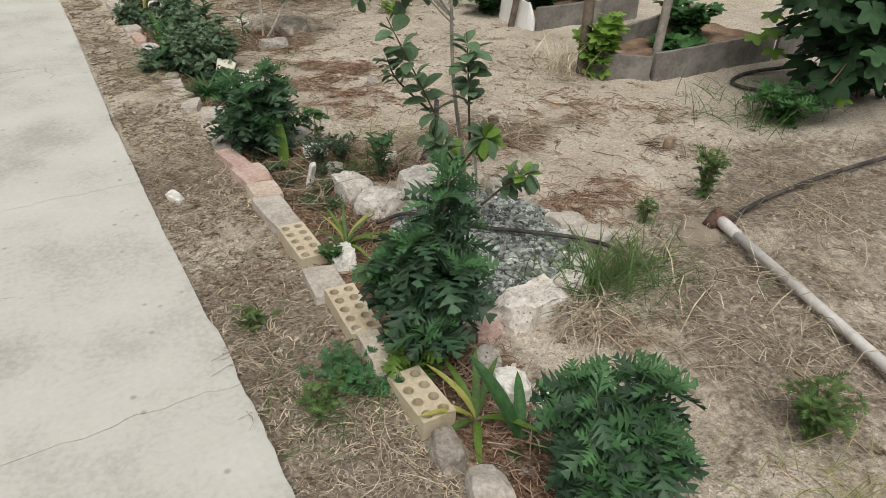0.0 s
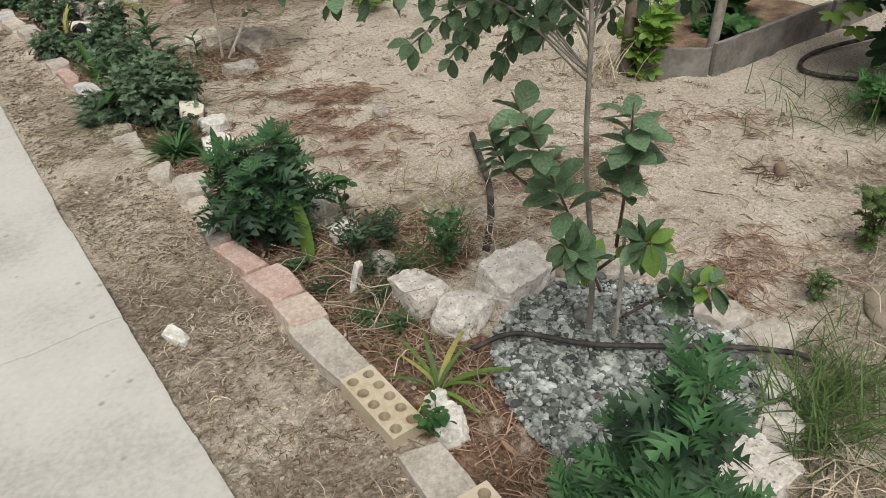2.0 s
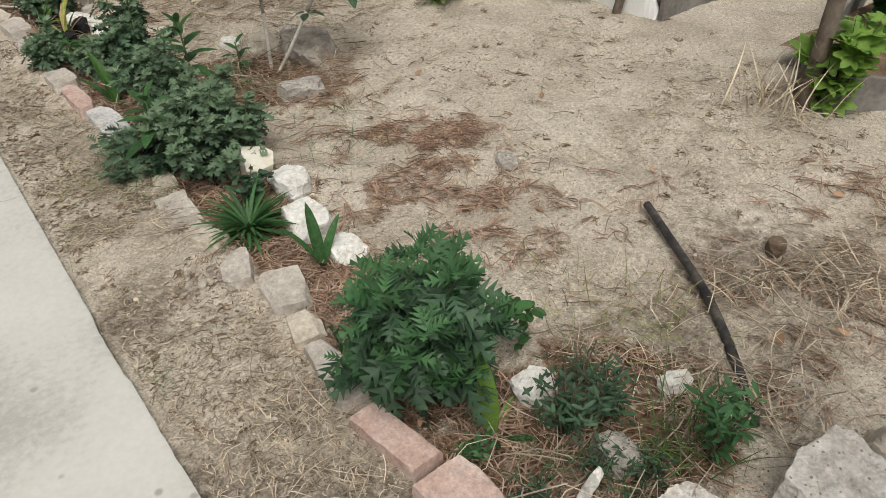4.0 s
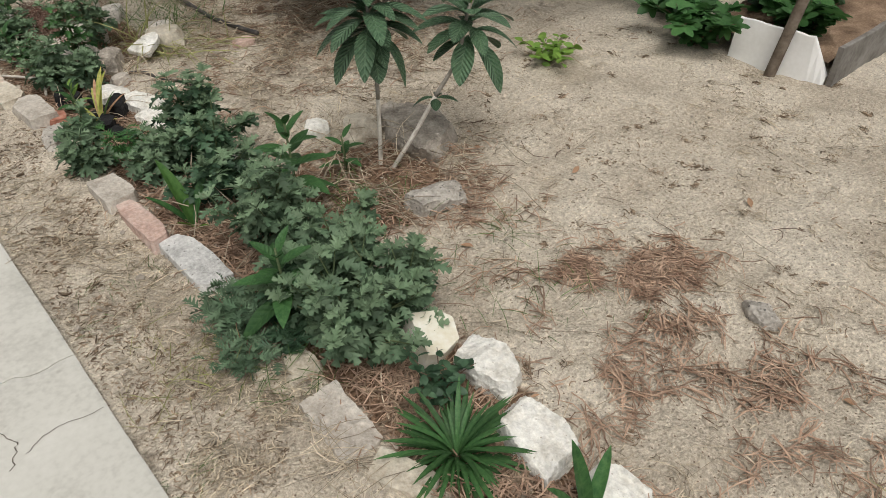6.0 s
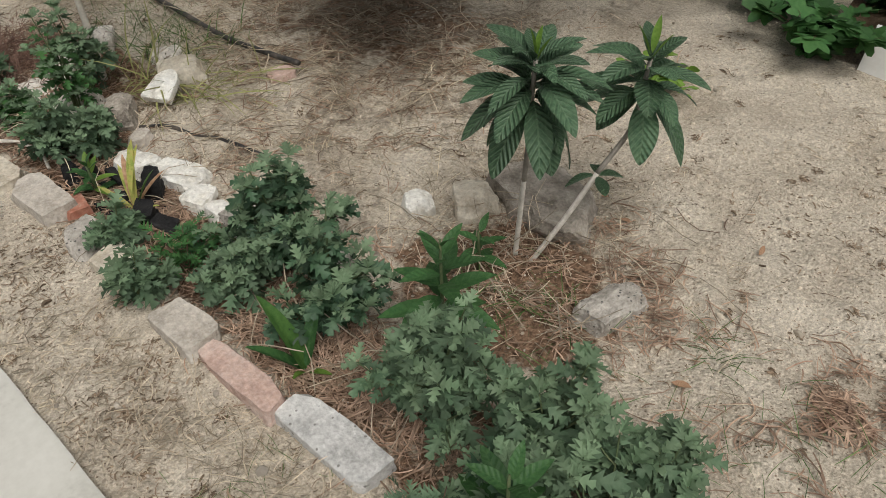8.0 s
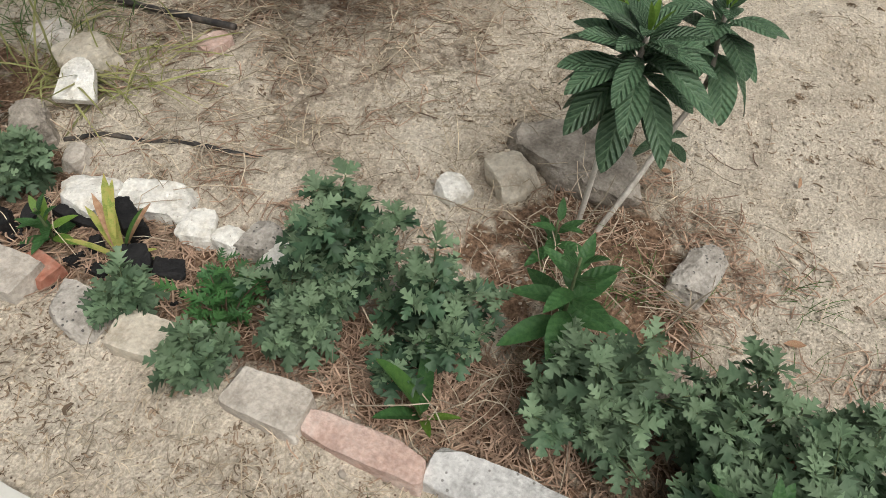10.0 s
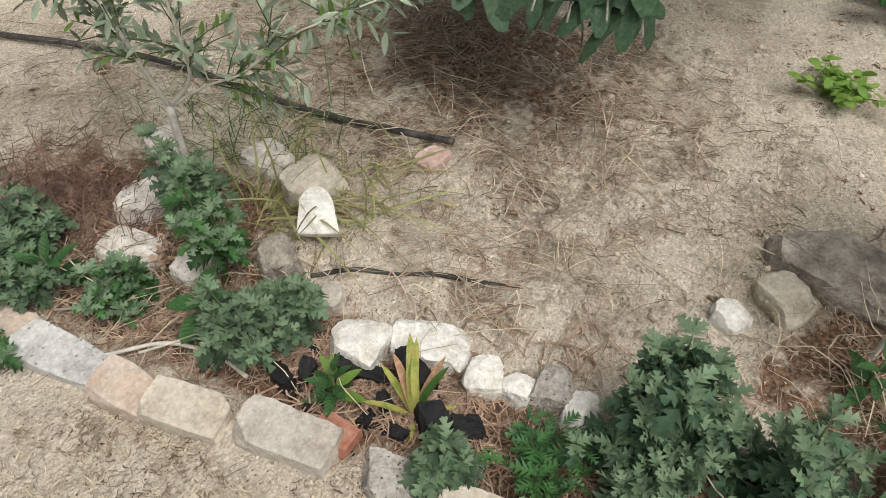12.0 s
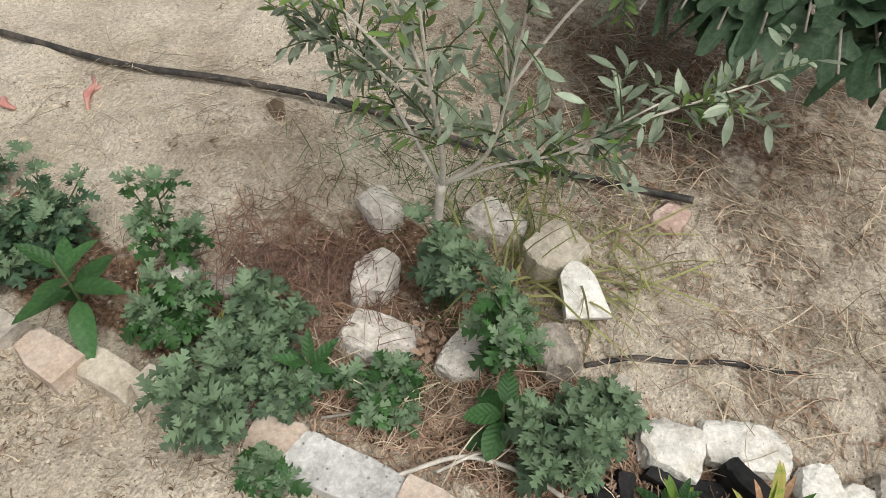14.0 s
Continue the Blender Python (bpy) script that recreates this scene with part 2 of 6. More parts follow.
BARK = material("grey_bark", [(0.2, 0.18, 0.15), (0.38, 0.35, 0.3)], 25, 120, 0.9, 0.8, 0.004)
BARK_PALE = material("whitewashed_bark", [(0.45, 0.41, 0.35), (0.72, 0.68, 0.6)], 25, 120, 0.9, 0.8, 0.004)
TWIG = material("brown_twig", [(0.09, 0.055, 0.04), (0.2, 0.13, 0.09)], 25, 120, 0.85, 0.4, 0.003)
STEM = material("green_stem", [(0.06, 0.1, 0.04), (0.13, 0.15, 0.07)], 25, 120, 0.7, 0.0)
CHAR = material("black_charcoal", [(0.008, 0.008, 0.009), (0.025, 0.024, 0.024)], 30, 120, 0.7, 0.8, 0.006)
HOSE = material("black_hose_rubber", [(0.02, 0.02, 0.021), (0.055, 0.05, 0.046), (0.13, 0.11, 0.09)], 18, 90, 0.6, 0.2, 0.002)
PIPE = material("grey_white_plastic_pipe", [(0.5, 0.475, 0.44), (0.74, 0.71, 0.67)], 9, 60, 0.5, 0.15, 0.002)
RUSTY = material("muddy_rusted_metal", [(0.07, 0.04, 0.03), (0.2, 0.12, 0.09)], 30, 100, 0.85, 0.7, 0.004)
PLANK = material("weathered_grey_plank", [(0.13, 0.118, 0.102), (0.21, 0.195, 0.175), (0.29, 0.275, 0.25)], 6, 50, 0.9, 0.5, 0.005)
POST = material("brown_grey_post", [(0.1, 0.075, 0.055), (0.23, 0.19, 0.15)], 14, 70, 0.9, 0.6, 0.005)
WHITE = material("chipped_white_panel", [(0.74, 0.73, 0.69), (0.86, 0.855, 0.83)], 4, 50, 0.6, 0.1, 0.002)
RED = material("faded_red_plastic", [(0.5, 0.2, 0.17), (0.66, 0.38, 0.33)], 20, 90, 0.5, 0.1, 0.002)
FOAM = material("yellowed_foam", [(0.66, 0.6, 0.45), (0.8, 0.78, 0.7)], 16, 90, 0.9, 0.6, 0.006)

CRUMB = material("sand_crumbs", [(0.36, 0.3, 0.225), (0.62, 0.55, 0.445)], 20, 90, 0.95, 0.4, 0.004, vary=0.3, island=True, spec=0.1)


def veined(m, count, slope, light, depth, strength):
    """Side veins and a pale rib, in the leaf's own measures."""
    t = m.node_tree
    b = t.nodes["Principled BSDF"]
    old = b.inputs["Base Color"].links[0].from_socket
    tc, sep = t.nodes.new("ShaderNodeTexCoord"), t.nodes.new("ShaderNodeSeparateXYZ")
    t.links.new(tc.outputs["Object"], sep.inputs[0])

    def calc(op, a, c, d=None):
        k = t.nodes.new("ShaderNodeMath")
        k.operation = op
        for i, v in enumerate((a, c, d)):
            if v is None:
                continue
            if isinstance(v, (int, float)):
                k.inputs[i].default_value = v
            else:
                t.links.new(v, k.inputs[i])
        return k.outputs[0]
    ax = calc("ABSOLUTE", sep.outputs[0], 0.0)
    phase = calc("MULTIPLY_ADD", ax, -slope * count, calc("MULTIPLY", sep.outputs[1], float(count)))
    wave = calc("SINE", calc("MULTIPLY", phase, 2 * math.pi), 0.0)
    vein = calc("GREATER_THAN", wave, 0.86)
    rib = calc("LESS_THAN", ax, 0.011)
    fac = calc("MULTIPLY", calc("MAXIMUM", vein, rib), strength)
    mx = t.nodes.new("ShaderNodeMix")
    mx.data_type = "RGBA"
    t.links.new(fac, mx.inputs["Factor"])
    t.links.new(old, mx.inputs["A"])
    mx.inputs["B"].default_value = (*light, 1)
    t.links.new(mx.outputs["Result"], b.inputs["Base Color"])
    bp = t.nodes.new("ShaderNodeBump")
    bp.inputs["Strength"].default_value, bp.inputs["Distance"].default_value = 1.0, depth
    t.links.new(wave, bp.inputs["Height"])
    t.links.new(bp.outputs[0], b.inputs["Normal"])


veined(LOQUAT, 12, 1.1, (0.17, 0.26, 0.15), 0.002, 0.4)
veined(FIG, 5, 0.7, (0.2, 0.28, 0.16), 0.0004, 0.14)
veined(APPLE, 6, 0.8, (0.17, 0.25, 0.13), 0.0003, 0.2)
veined(BROAD, 7, 0.9, (0.12, 0.22, 0.08), 0.0004, 0.2)


def soils(m):
    """Lays the darker bed soil and the crumbly grey-brown soil into the sand, by where each lies on the ground. Both
    also carry painted shade under the fig.
    """
    t = m.node_tree
    b = t.nodes["Principled BSDF"]
    colour = b.inputs["Base Color"].links[0].from_socket
    tc = t.nodes.new("ShaderNodeTexCoord")
    for name, dark, pale in (("crumbly_soil_and_fig_shade", (0.17, 0.135, 0.1), (0.42, 0.36, 0.285)), ("bed_soil", (0.1, 0.062, 0.04), (0.34, 0.22, 0.145))):
        at, nz, fine = t.nodes.new("ShaderNodeAttribute"), t.nodes.new("ShaderNodeTexNoise"), t.nodes.new("ShaderNodeTexNoise")
        at.attribute_name = name
        nz.inputs["Scale"].default_value, nz.inputs["Detail"].default_value = 26.0, 6.0
        fine.inputs["Scale"].default_value, fine.inputs["Detail"].default_value = 70.0, 6.0
        for k in (nz, fine):
            t.links.new(tc.outputs["Object"], k.inputs["Vector"])
        ramp = t.nodes.new("ShaderNodeValToRGB")
        ramp.color_ramp.elements[0].position, ramp.color_ramp.elements[1].position = 0.32, 0.72
        ramp.color_ramp.elements[0].color, ramp.color_ramp.elements[1].color = (*dark, 1), (*pale, 1)
        t.links.new(fine.outputs["Fac"], ramp.inputs[0])
        add = t.nodes.new("ShaderNodeMath")
        add.operation = "ADD"
        t.links.new(at.outputs["Fac"], add.inputs[0])
        t.links.new(nz.outputs["Fac"], add.inputs[1])
        mr = t.nodes.new("ShaderNodeMapRange")
        mr.inputs["From Min"].default_value, mr.inputs["From Max"].default_value = 0.85, 1.15
        t.links.new(add.outputs[0], mr.inputs["Value"])
        mx = t.nodes.new("ShaderNodeMix")
        mx.data_type = "RGBA"
        t.links.new(mr.outputs[0], mx.inputs["Factor"])
        t.links.new(colour, mx.inputs["A"])
        t.links.new(ramp.outputs[0], mx.inputs["B"])
        colour = mx.outputs["Result"]
    t.links.new(colour, b.inputs["Base Color"])


def scuffed(m, scale, low, high):
    """Uneven lighter and darker grains at a few centimetres, over the broad tones."""
    t = m.node_tree
    b = t.nodes["Principled BSDF"]
    colour = b.inputs["Base Color"].links[0].from_socket
    tc, nz = t.nodes.new("ShaderNodeTexCoord"), t.nodes.new("ShaderNodeTexNoise")
    nz.inputs["Scale"].default_value, nz.inputs["Detail"].default_value, nz.inputs["Roughness"].default_value = scale, 9.0, 0.72
    t.links.new(tc.outputs["Object"], nz.inputs["Vector"])
    mr = t.nodes.new("ShaderNodeMapRange")
    mr.inputs["From Min"].default_value, mr.inputs["From Max"].default_value = 0.33, 0.67
    mr.inputs["To Min"].default_value, mr.inputs["To Max"].default_value = low, high
    t.links.new(nz.outputs["Fac"], mr.inputs["Value"])
    hs = t.nodes.new("ShaderNodeHueSaturation")
    t.links.new(mr.outputs[0], hs.inputs["Value"])
    t.links.new(colour, hs.inputs["Color"])
    t.links.new(hs.outputs[0], b.inputs["Base Color"])


MUD = material("damp_sand_mound", [(0.24, 0.195, 0.145), (0.36, 0.305, 0.24)], 12, 110, 0.95, 0.8, 0.01, spec=0.1)
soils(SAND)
scuffed(SAND, 62.0, 0.66, 1.28)
scuffed(SAND, 190.0, 0.72, 1.24)
for k in ROCKS:
    scuffed(ROCKS[k], 44.0, 0.74, 1.2)

# ---- ground: one sheet to the horizon, dense near the walk ----
gx = np.concatenate([[-60, -30, -12, -5, -2, 0.1, 0.2], np.arange(0.215, 3.9, 0.022), [4.0, 4.2, 4.5, 5, 6, 7, 8.5, 11, 15, 25, 40, 70]])
gy = np.concatenate([[-60, -30, -15, -8, -4, -2, -1.2], np.arange(-0.8, 9.4, 0.022), [9.6, 10, 10.5, 11.5, 13, 16, 22, 35, 70]])
X, Y = np.meshgrid(gx, gy, indexing="ij")
Z = ground_z(X, Y)
nx, ny = X.shape
idx = np.arange(nx * ny).reshape(nx, ny)
quads = np.stack([idx[:-1, :-1], idx[1:, :-1], idx[1:, 1:], idx[:-1, 1:]], axis=-1).reshape(-1, 4)
me = bpy.data.meshes.new("ground")
me.vertices.add(nx * ny)
me.vertices.foreach_set("co", np.stack([X, Y, Z], -1).reshape(-1))
me.loops.add(quads.size)
me.loops.foreach_set("vertex_index", quads.reshape(-1).astype(np.int32))
me.polygons.add(len(quads))
me.polygons.foreach_set("loop_start", np.arange(0, quads.size, 4, dtype=np.int32))
me.polygons.foreach_set("use_smooth", np.ones(len(quads), dtype=bool))
me.materials.append(SAND)
cx, cy = X, Y
rag = 0.05 * value_noise(cx * 8, cy * 8, 11) + 0.03 * value_noise(cx * 25, cy * 25, 12)


def within(d, soft):
    return np.clip(0.5 - d / soft, 0, 1)


bed = within(np.maximum(0.66 - cx, cx - (0.98 + rag * 2.0 + 0.05 * np.sin(cy * 3.1))), 0.1) * ((cy > 0.3) & (cy < 8.4))
bed = np.maximum(bed, within(np.hypot((cx - 1.3) / 0.3, (cy - 5.12) / 0.34) - 1 - rag * 4, 0.5))
bed = np.maximum(bed, within(np.hypot((cx - 1.12) / 0.22, (cy - 7.2) / 0.42) - 1 - rag * 4, 0.5))
bed = np.maximum(bed, within(np.hypot((cx - 1.13) / 0.2, (cy - 2.75) / 0.3) - 1 - rag * 4, 0.5))
# Brown soil below the fig, with the tree's shade painted into its colour.
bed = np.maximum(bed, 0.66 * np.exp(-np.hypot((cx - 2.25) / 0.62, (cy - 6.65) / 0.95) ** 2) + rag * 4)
bed = np.clip(bed, 0, 0.85) * (0.85 + 0.5 * value_noise(cx * 14, cy * 14, 14))
# First term: littered soil below the fig, darkened further as painted shade.
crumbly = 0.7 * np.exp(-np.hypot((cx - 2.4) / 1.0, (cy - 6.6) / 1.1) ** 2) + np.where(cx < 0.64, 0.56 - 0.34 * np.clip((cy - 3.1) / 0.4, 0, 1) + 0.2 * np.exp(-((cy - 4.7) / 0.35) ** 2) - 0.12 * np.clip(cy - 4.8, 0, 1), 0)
crumbly = crumbly + 0.45 * np.exp(-np.hypot((cx - 1.7) / 0.5, (cy - 2.7) / 0.5) ** 2) + 0.26 * np.exp(-np.hypot((cx - 1.35) / 0.4, (cy - 6.05) / 0.5) ** 2) + 0.42 * np.exp(-np.hypot((cx - 1.6) / 1.3, (cy - 0.7) / 0.9) ** 2) + np.where(cx < 0.64, 0.28 * np.clip(1.9 - cy, 0, 1), 0)
crumbly = crumbly + 0.65 * np.exp(-np.hypot((cx - 2.9) / 0.95, (cy - 1.55) / 0.6) ** 2)
crumbly = crumbly - 1.2 * np.exp(-np.hypot((cx - 1.35) / 0.42, (cy - 7.95) / 0.55) ** 4)
crumbly = np.clip(0.08 - 0.12 * np.clip(cy - 4.6, 0, 1) + crumbly + 0.5 * value_noise(cx * 3.1, cy * 3.1, 15) + 0.3 * value_noise(cx * 9, cy * 9, 16), 0, 0.75)
for name, values in (("bed_soil", bed), ("crumbly_soil_and_fig_shade", crumbly)):
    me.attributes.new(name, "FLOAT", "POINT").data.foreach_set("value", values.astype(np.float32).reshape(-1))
me.update()
me.validate()
tagged(new("ground", me), "pale trodden sandy garden soil with darker planting bed", "ground", kind="structure")

# ---- concrete walkway: slabs broken by jagged cracks ----
walkway = thing("pavement", "pale cracked concrete walkway beside the planting bed", "pavement", kind="structure")


def crack_line(x, k):
    return 0.03 * value_noise(x * 4, k * 7.3, 21) + 0.025 * value_noise(x * 17, k * 3.1, 22) + 0.008 * value_noise(x * 60, k * 1.7, 23)


def slab_edge(y):
    chip = 0.05 * np.clip(value_noise(y * 6, 0.3, 24) - 0.12, 0, 1) + 0.012 * value_noise(y * 40, 0.7, 25)
    broken = np.clip((1.86 - y) / 0.05, 0, 1)
    return 0.213 + 0.008 * np.sin(y * 1.3) + broken * (0.01 + 0.014 * value_noise(y * 22, 2.2, 26)) - np.where(chip > 0, chip * 0.5, 0)


def slab(y0, y1, k0, k1, x0=-1.7):
    us = np.concatenate([np.linspace(0, 0.75, 14), np.linspace(0.77, 1, 36)])
    vs = np.linspace(0, 1, 60)
    U, V = np.meshgrid(us, vs, indexing="ij")
    Xa = x0 + (0.21 - x0) * U
    lo, hi = y0 + crack_line(Xa, k0) + 0.0013, y1 + crack_line(Xa, k1) - 0.0013
    Ya = lo + (hi - lo) * V
    Xa = Xa + (slab_edge(Ya) - 0.21) * np.clip((U - 0.8) / 0.2, 0, 1)
    Za = 0.024 + 0.006 * value_noise(Xa * 3, Ya * 3, 27) + 0.002 * value_noise(Xa * 11, Ya * 11, 28)
    border = (U > 0.999) | (V < 0.001) | (V > 0.999)
    Za = Za - 0.003 * border
    n, m = U.shape
    top = np.stack([Xa, Ya, Za], -1).reshape(-1, 3)
    ring = [(i, 0) for i in range(n)] + [(n - 1, j) for j in range(1, m)] + [(i, m - 1) for i in range(n - 2, -1, -1)] + [(0, j) for j in range(m - 2, 0, -1)]
    ids = [i * m + j for i, j in ring]
    low = top[ids] - np.array([0, 0, 0.1])
    faces = [(i * m + j, (i + 1) * m + j, (i + 1) * m + j + 1, i * m + j + 1) for i in range(n - 1) for j in range(m - 1)]
    b = n * m
    faces += [(ids[(k + 1) % len(ids)], ids[k], b + k, b + (k + 1) % len(ids)) for k in range(len(ids))]
    me = mesh_of("slab", np.concatenate([top, low]), faces, [CONCRETE], smooth=True)
    me.set_sharp_from_angle(angle=radians(40))
    return me


cuts = [-4.0, -1.2, 1.52, 2.97, 4.95, 7.3, 9.6, 12.5]
for k in range(len(cuts) - 1):
    part("slab", slab(cuts[k], cuts[k + 1], k, k + 1), walkway)

GROOVE = material("crack_dirt", [(0.1, 0.085, 0.07), (0.2, 0.175, 0.145)], 30, 90, 0.95, 0.0)


def hairline(ctrl, width):
    """A narrow crack filled with dirt, flush with the slab."""
    pts = curve_points([(x, y, 0) for x, y in ctrl], 10)
    verts, faces = [], []
    for k, p in enumerate(pts):
        q = pts[min(k + 1, len(pts) - 1)] - pts[max(k - 1, 0)]
        n = Vector((-q.y, q.x, 0)).normalized()
        j = Vector((float(value_noise(k * 0.9, p.y * 9, 31)), float(value_noise(k * 0.9, p.x * 9, 32)), 0)) * 0.012
        w = width * (0.5 + 0.5 * abs(math.sin(k * 1.3)))
        z = 0.024 + 0.006 * float(value_noise((p.x + j.x) * 3, (p.y + j.y) * 3, 27)) + 0.002 * float(value_noise((p.x + j.x) * 11, (p.y + j.y) * 11, 28)) + 0.0016
        for side in (-1, 1):
            verts.append((p.x + j.x + n.x * w * side, p.y + j.y + n.y * w * side, z))
    for k in range(len(pts) - 1):
        faces.append((2 * k, 2 * k + 1, 2 * k + 3, 2 * k + 2))
    part("crack", mesh_of("crack", verts, faces, [GROOVE]), walkway, "dirt-filled hairline crack")


hairline([(-0.3, 4.93), (-0.05, 4.93), (-0.03, 4.84), (0.01, 4.75), (-0.02, 4.68)], 0.0016)
hairline([(0.02, 4.7), (0.08, 4.73), (0.2, 4.71)], 0.0011)
hairline([(-0.6, 2.2), (-0.45, 2.3), (-0.3, 2.28)], 0.001)


# ---- stones ----
def rock_mesh(L, W, H, seed, boxy=0.6, cuts=13, rough=0.02, mat=None, n=13, square=0.0):
    """A broken stone: a rounded block, chiselled by random planes and roughened."""
    r = np.random.default_rng(seed)
    grid = np.linspace(-1, 1, n + 1)
    verts, faces, index = [], [], {}
    for axis in range(3):
        for s in (-1, 1):
            for i in range(n):
                for j in range(n):
                    q = []
                    for a, b in ((i, j), (i + 1, j), (i + 1, j + 1), (i, j + 1)):
                        p = [0, 0, 0]
                        p[axis], p[(axis + 1) % 3], p[(axis + 2) % 3] = s, grid[a], grid[b]
                        key = tuple(round(c, 4) for c in p)
                        if key not in index:
                            index[key] = len(verts)
                            verts.append(key)
                        q.append(index[key])
                    faces.append(q if s > 0 else q[::-1])
    v = np.array(verts, float)
    ball = v / np.linalg.norm(v, axis=1, keepdims=True)
    boxy = 1 - (1 - boxy) * (0.45 if boxy > 0.55 else 0.85)
    v = v * boxy + ball * (1 - boxy) * 1.25
    v[:, 1] *= 1 + r.uniform(-0.2, 0.2) * (1 - square * 0.5) * v[:, 0]
    v[:, 0] += r.uniform(-0.2, 0.2) * (1 - square * 0.6) * v[:, 1]
    v[:, 2] += (1 - square * 0.6) * (r.uniform(-0.09, 0.09) * v[:, 0] + r.uniform(-0.09, 0.09) * v[:, 1])
    for _ in range(cuts):
        d = r.normal(size=3) * (1, 1, 0.45)
        d /= np.linalg.norm(d)
        lim = np.max(v @ d) * r.uniform(0.7 + 0.16 * square, 0.95 + 0.04 * square)
        over = np.maximum(v @ d - lim, 0)
        v = v - over[:, None] * d
    s = np.array([L / 2, W / 2, H / 2])
    v = v * s / np.abs(v).max(axis=0)
    o = r.uniform(0, 50)
    size = (L * W * H) ** (1 / 3)
    for f, a in ((2.2 / size, 0.22 * size * rough * 4), (6 / size, 0.2 * size * rough * 4), (16 / size, 0.16 * size * rough * 4), (34 / size, 0.1 * size * rough * 4)):
        for ax in range(3):
            v[:, ax] += a * value_noise(v[:, (ax + 1) % 3] * f + o + v[:, ax] * f * 0.6, v[:, (ax + 2) % 3] * f + o * 1.7 - v[:, ax] * f * 0.4, seed + ax)
    me = mesh_of("stone", v, faces, [mat], smooth=True)
    me.set_sharp_from_angle(angle=radians(26))
    return me


STONES = {"white": "chalky white", "cream": "cream sandstone", "beige": "grey-beige", "pink": "pink sandstone", "orange": "orange-tinted sandstone", "grey": "rough grey",
          "bluegrey": "blue-grey slate", "concrete": "rough concrete rubble", "dark": "large dark grey", "rust": "weathered red brick-like"}


def stone(x, y, L, W, H, yaw, kind, where, boxy=0.6, top=None, group="stones edging the bed", rough=0.02, tilt=(0, 0), name="stone"):
    """top: how far it rises over the soil."""
    top = (H * 0.6 if top is None else top) * (0.85 if where == EDGE else 0.95 if where == RING else 0.85)
    seed = int(x * 731 + y * 1297) % 9973
    edging = where == EDGE
    me = rock_mesh(L * (1.06 if edging else 1.04), W * (1.08 if edging else 1.05), H, seed, boxy, mat=ROCKS[kind], rough=rough * (1.1 if edging else 1.9), square=(0.9 if boxy > 0.6 else 0.2) if edging else 0.2, cuts=9 if edging else 12, n=18)
    shape = "slab" if H < 0.35 * L else "block"
    return thing(name, f"{STONES[kind]} {shape} {where}", "stone", group, me, pose(x, y, gz(x, y) + top - H / 2, tilt[0], tilt[1], yaw))


EDGE = "set in the border of the planting bed"
RING = "in the stone ring round the young tree"
BACK = "along the garden side of the bed"
# border along the walkway, from the start of the walk onwards
stone(0.63, 0.60, 0.2, 0.11, 0.1, 92, "beige", EDGE, 0.7, 0.06)
stone(0.64, 0.88, 0.14, 0.1, 0.1, 72, "beige", EDGE, 0.5, 0.05)
stone(0.66, 0.75, 0.12, 0.1, 0.1, 100, "pink", EDGE, 0.5, 0.045)
stone(0.625, 1.045, 0.14, 0.1, 0.11, 81, "dark", EDGE, 0.4, 0.055)
stone(0.61, 1.45, 0.21, 0.075, 0.1, 86, "cream", EDGE, 0.85, 0.055)
stone(0.62, 1.885, 0.2, 0.11, 0.1, 86, "beige", EDGE, 0.7, 0.05)
stone(0.63, 2.42, 0.3, 0.11, 0.1, 91, "beige", EDGE, 0.8, 0.05)
stone(0.64, 2.63, 0.15, 0.13, 0.1, 84, "orange", EDGE, 0.7, 0.06)
stone(0.65, 2.80, 0.19, 0.13, 0.11, 95, "pink", EDGE, 0.7, 0.07)
stone(0.63, 3.04, 0.22, 0.085, 0.11, 98, "pink", EDGE, 0.75, 0.055)
stone(0.63, 3.31, 0.24, 0.08, 0.12, 84, "beige", EDGE, 0.7, 0.05)
stone(0.66, 3.51, 0.12, 0.09, 0.1, 75, "cream", EDGE, 0.6, 0.045)
stone(0.69, 3.68, 0.18, 0.12, 0.12, 78, "beige", EDGE, 0.65, 0.05)
stone(0.62, 3.86, 0.17, 0.1, 0.1, 73, "beige", EDGE, 0.55, 0.045)
stone(0.62, 4.08, 0.16, 0.08, 0.07, 110, "cream", EDGE, 0.8, 0.02)
stone(0.61, 4.31, 0.23, 0.11, 0.07, 84, "beige", EDGE, 0.7, 0.014, rough=0.04)
stone(0.64, 4.58, 0.18, 0.09, 0.07, 90, "cream", EDGE, 0.7, 0.012, rough=0.04)
stone(0.64, 5.115, 0.3, 0.1, 0.09, 91, "bluegrey", EDGE, 0.75, 0.042)
stone(0.605, 5.41, 0.29, 0.075, 0.09, 92, "pink", EDGE, 0.8, 0.044)
stone(0.6, 5.645, 0.2, 0.11, 0.09, 94, "beige", EDGE, 0.75, 0.048)
stone(0.61, 5.97, 0.18, 0.1, 0.09, 96, "cream", EDGE, 0.75, 0.055)
stone(0.60, 6.17, 0.18, 0.12, 0.1, 86, "grey", EDGE, 0.5, 0.06, rough=0.035)
stone(0.60, 6.44, 0.24, 0.11, 0.1, 92, "beige", EDGE, 0.75, 0.055)
stone(0.655, 6.345, 0.1, 0.07, 0.09, 80, "rust", EDGE, 0.8, 0.05)
stone(0.56, 6.69, 0.21, 0.105, 0.1, 96, "cream", EDGE, 0.7, 0.055)
stone(0.55, 6.87, 0.17, 0.11, 0.1, 88, "orange", EDGE, 0.75, 0.055)
stone(0.56, 7.08, 0.3, 0.11, 0.1, 90, "bluegrey", EDGE, 0.8, 0.055)
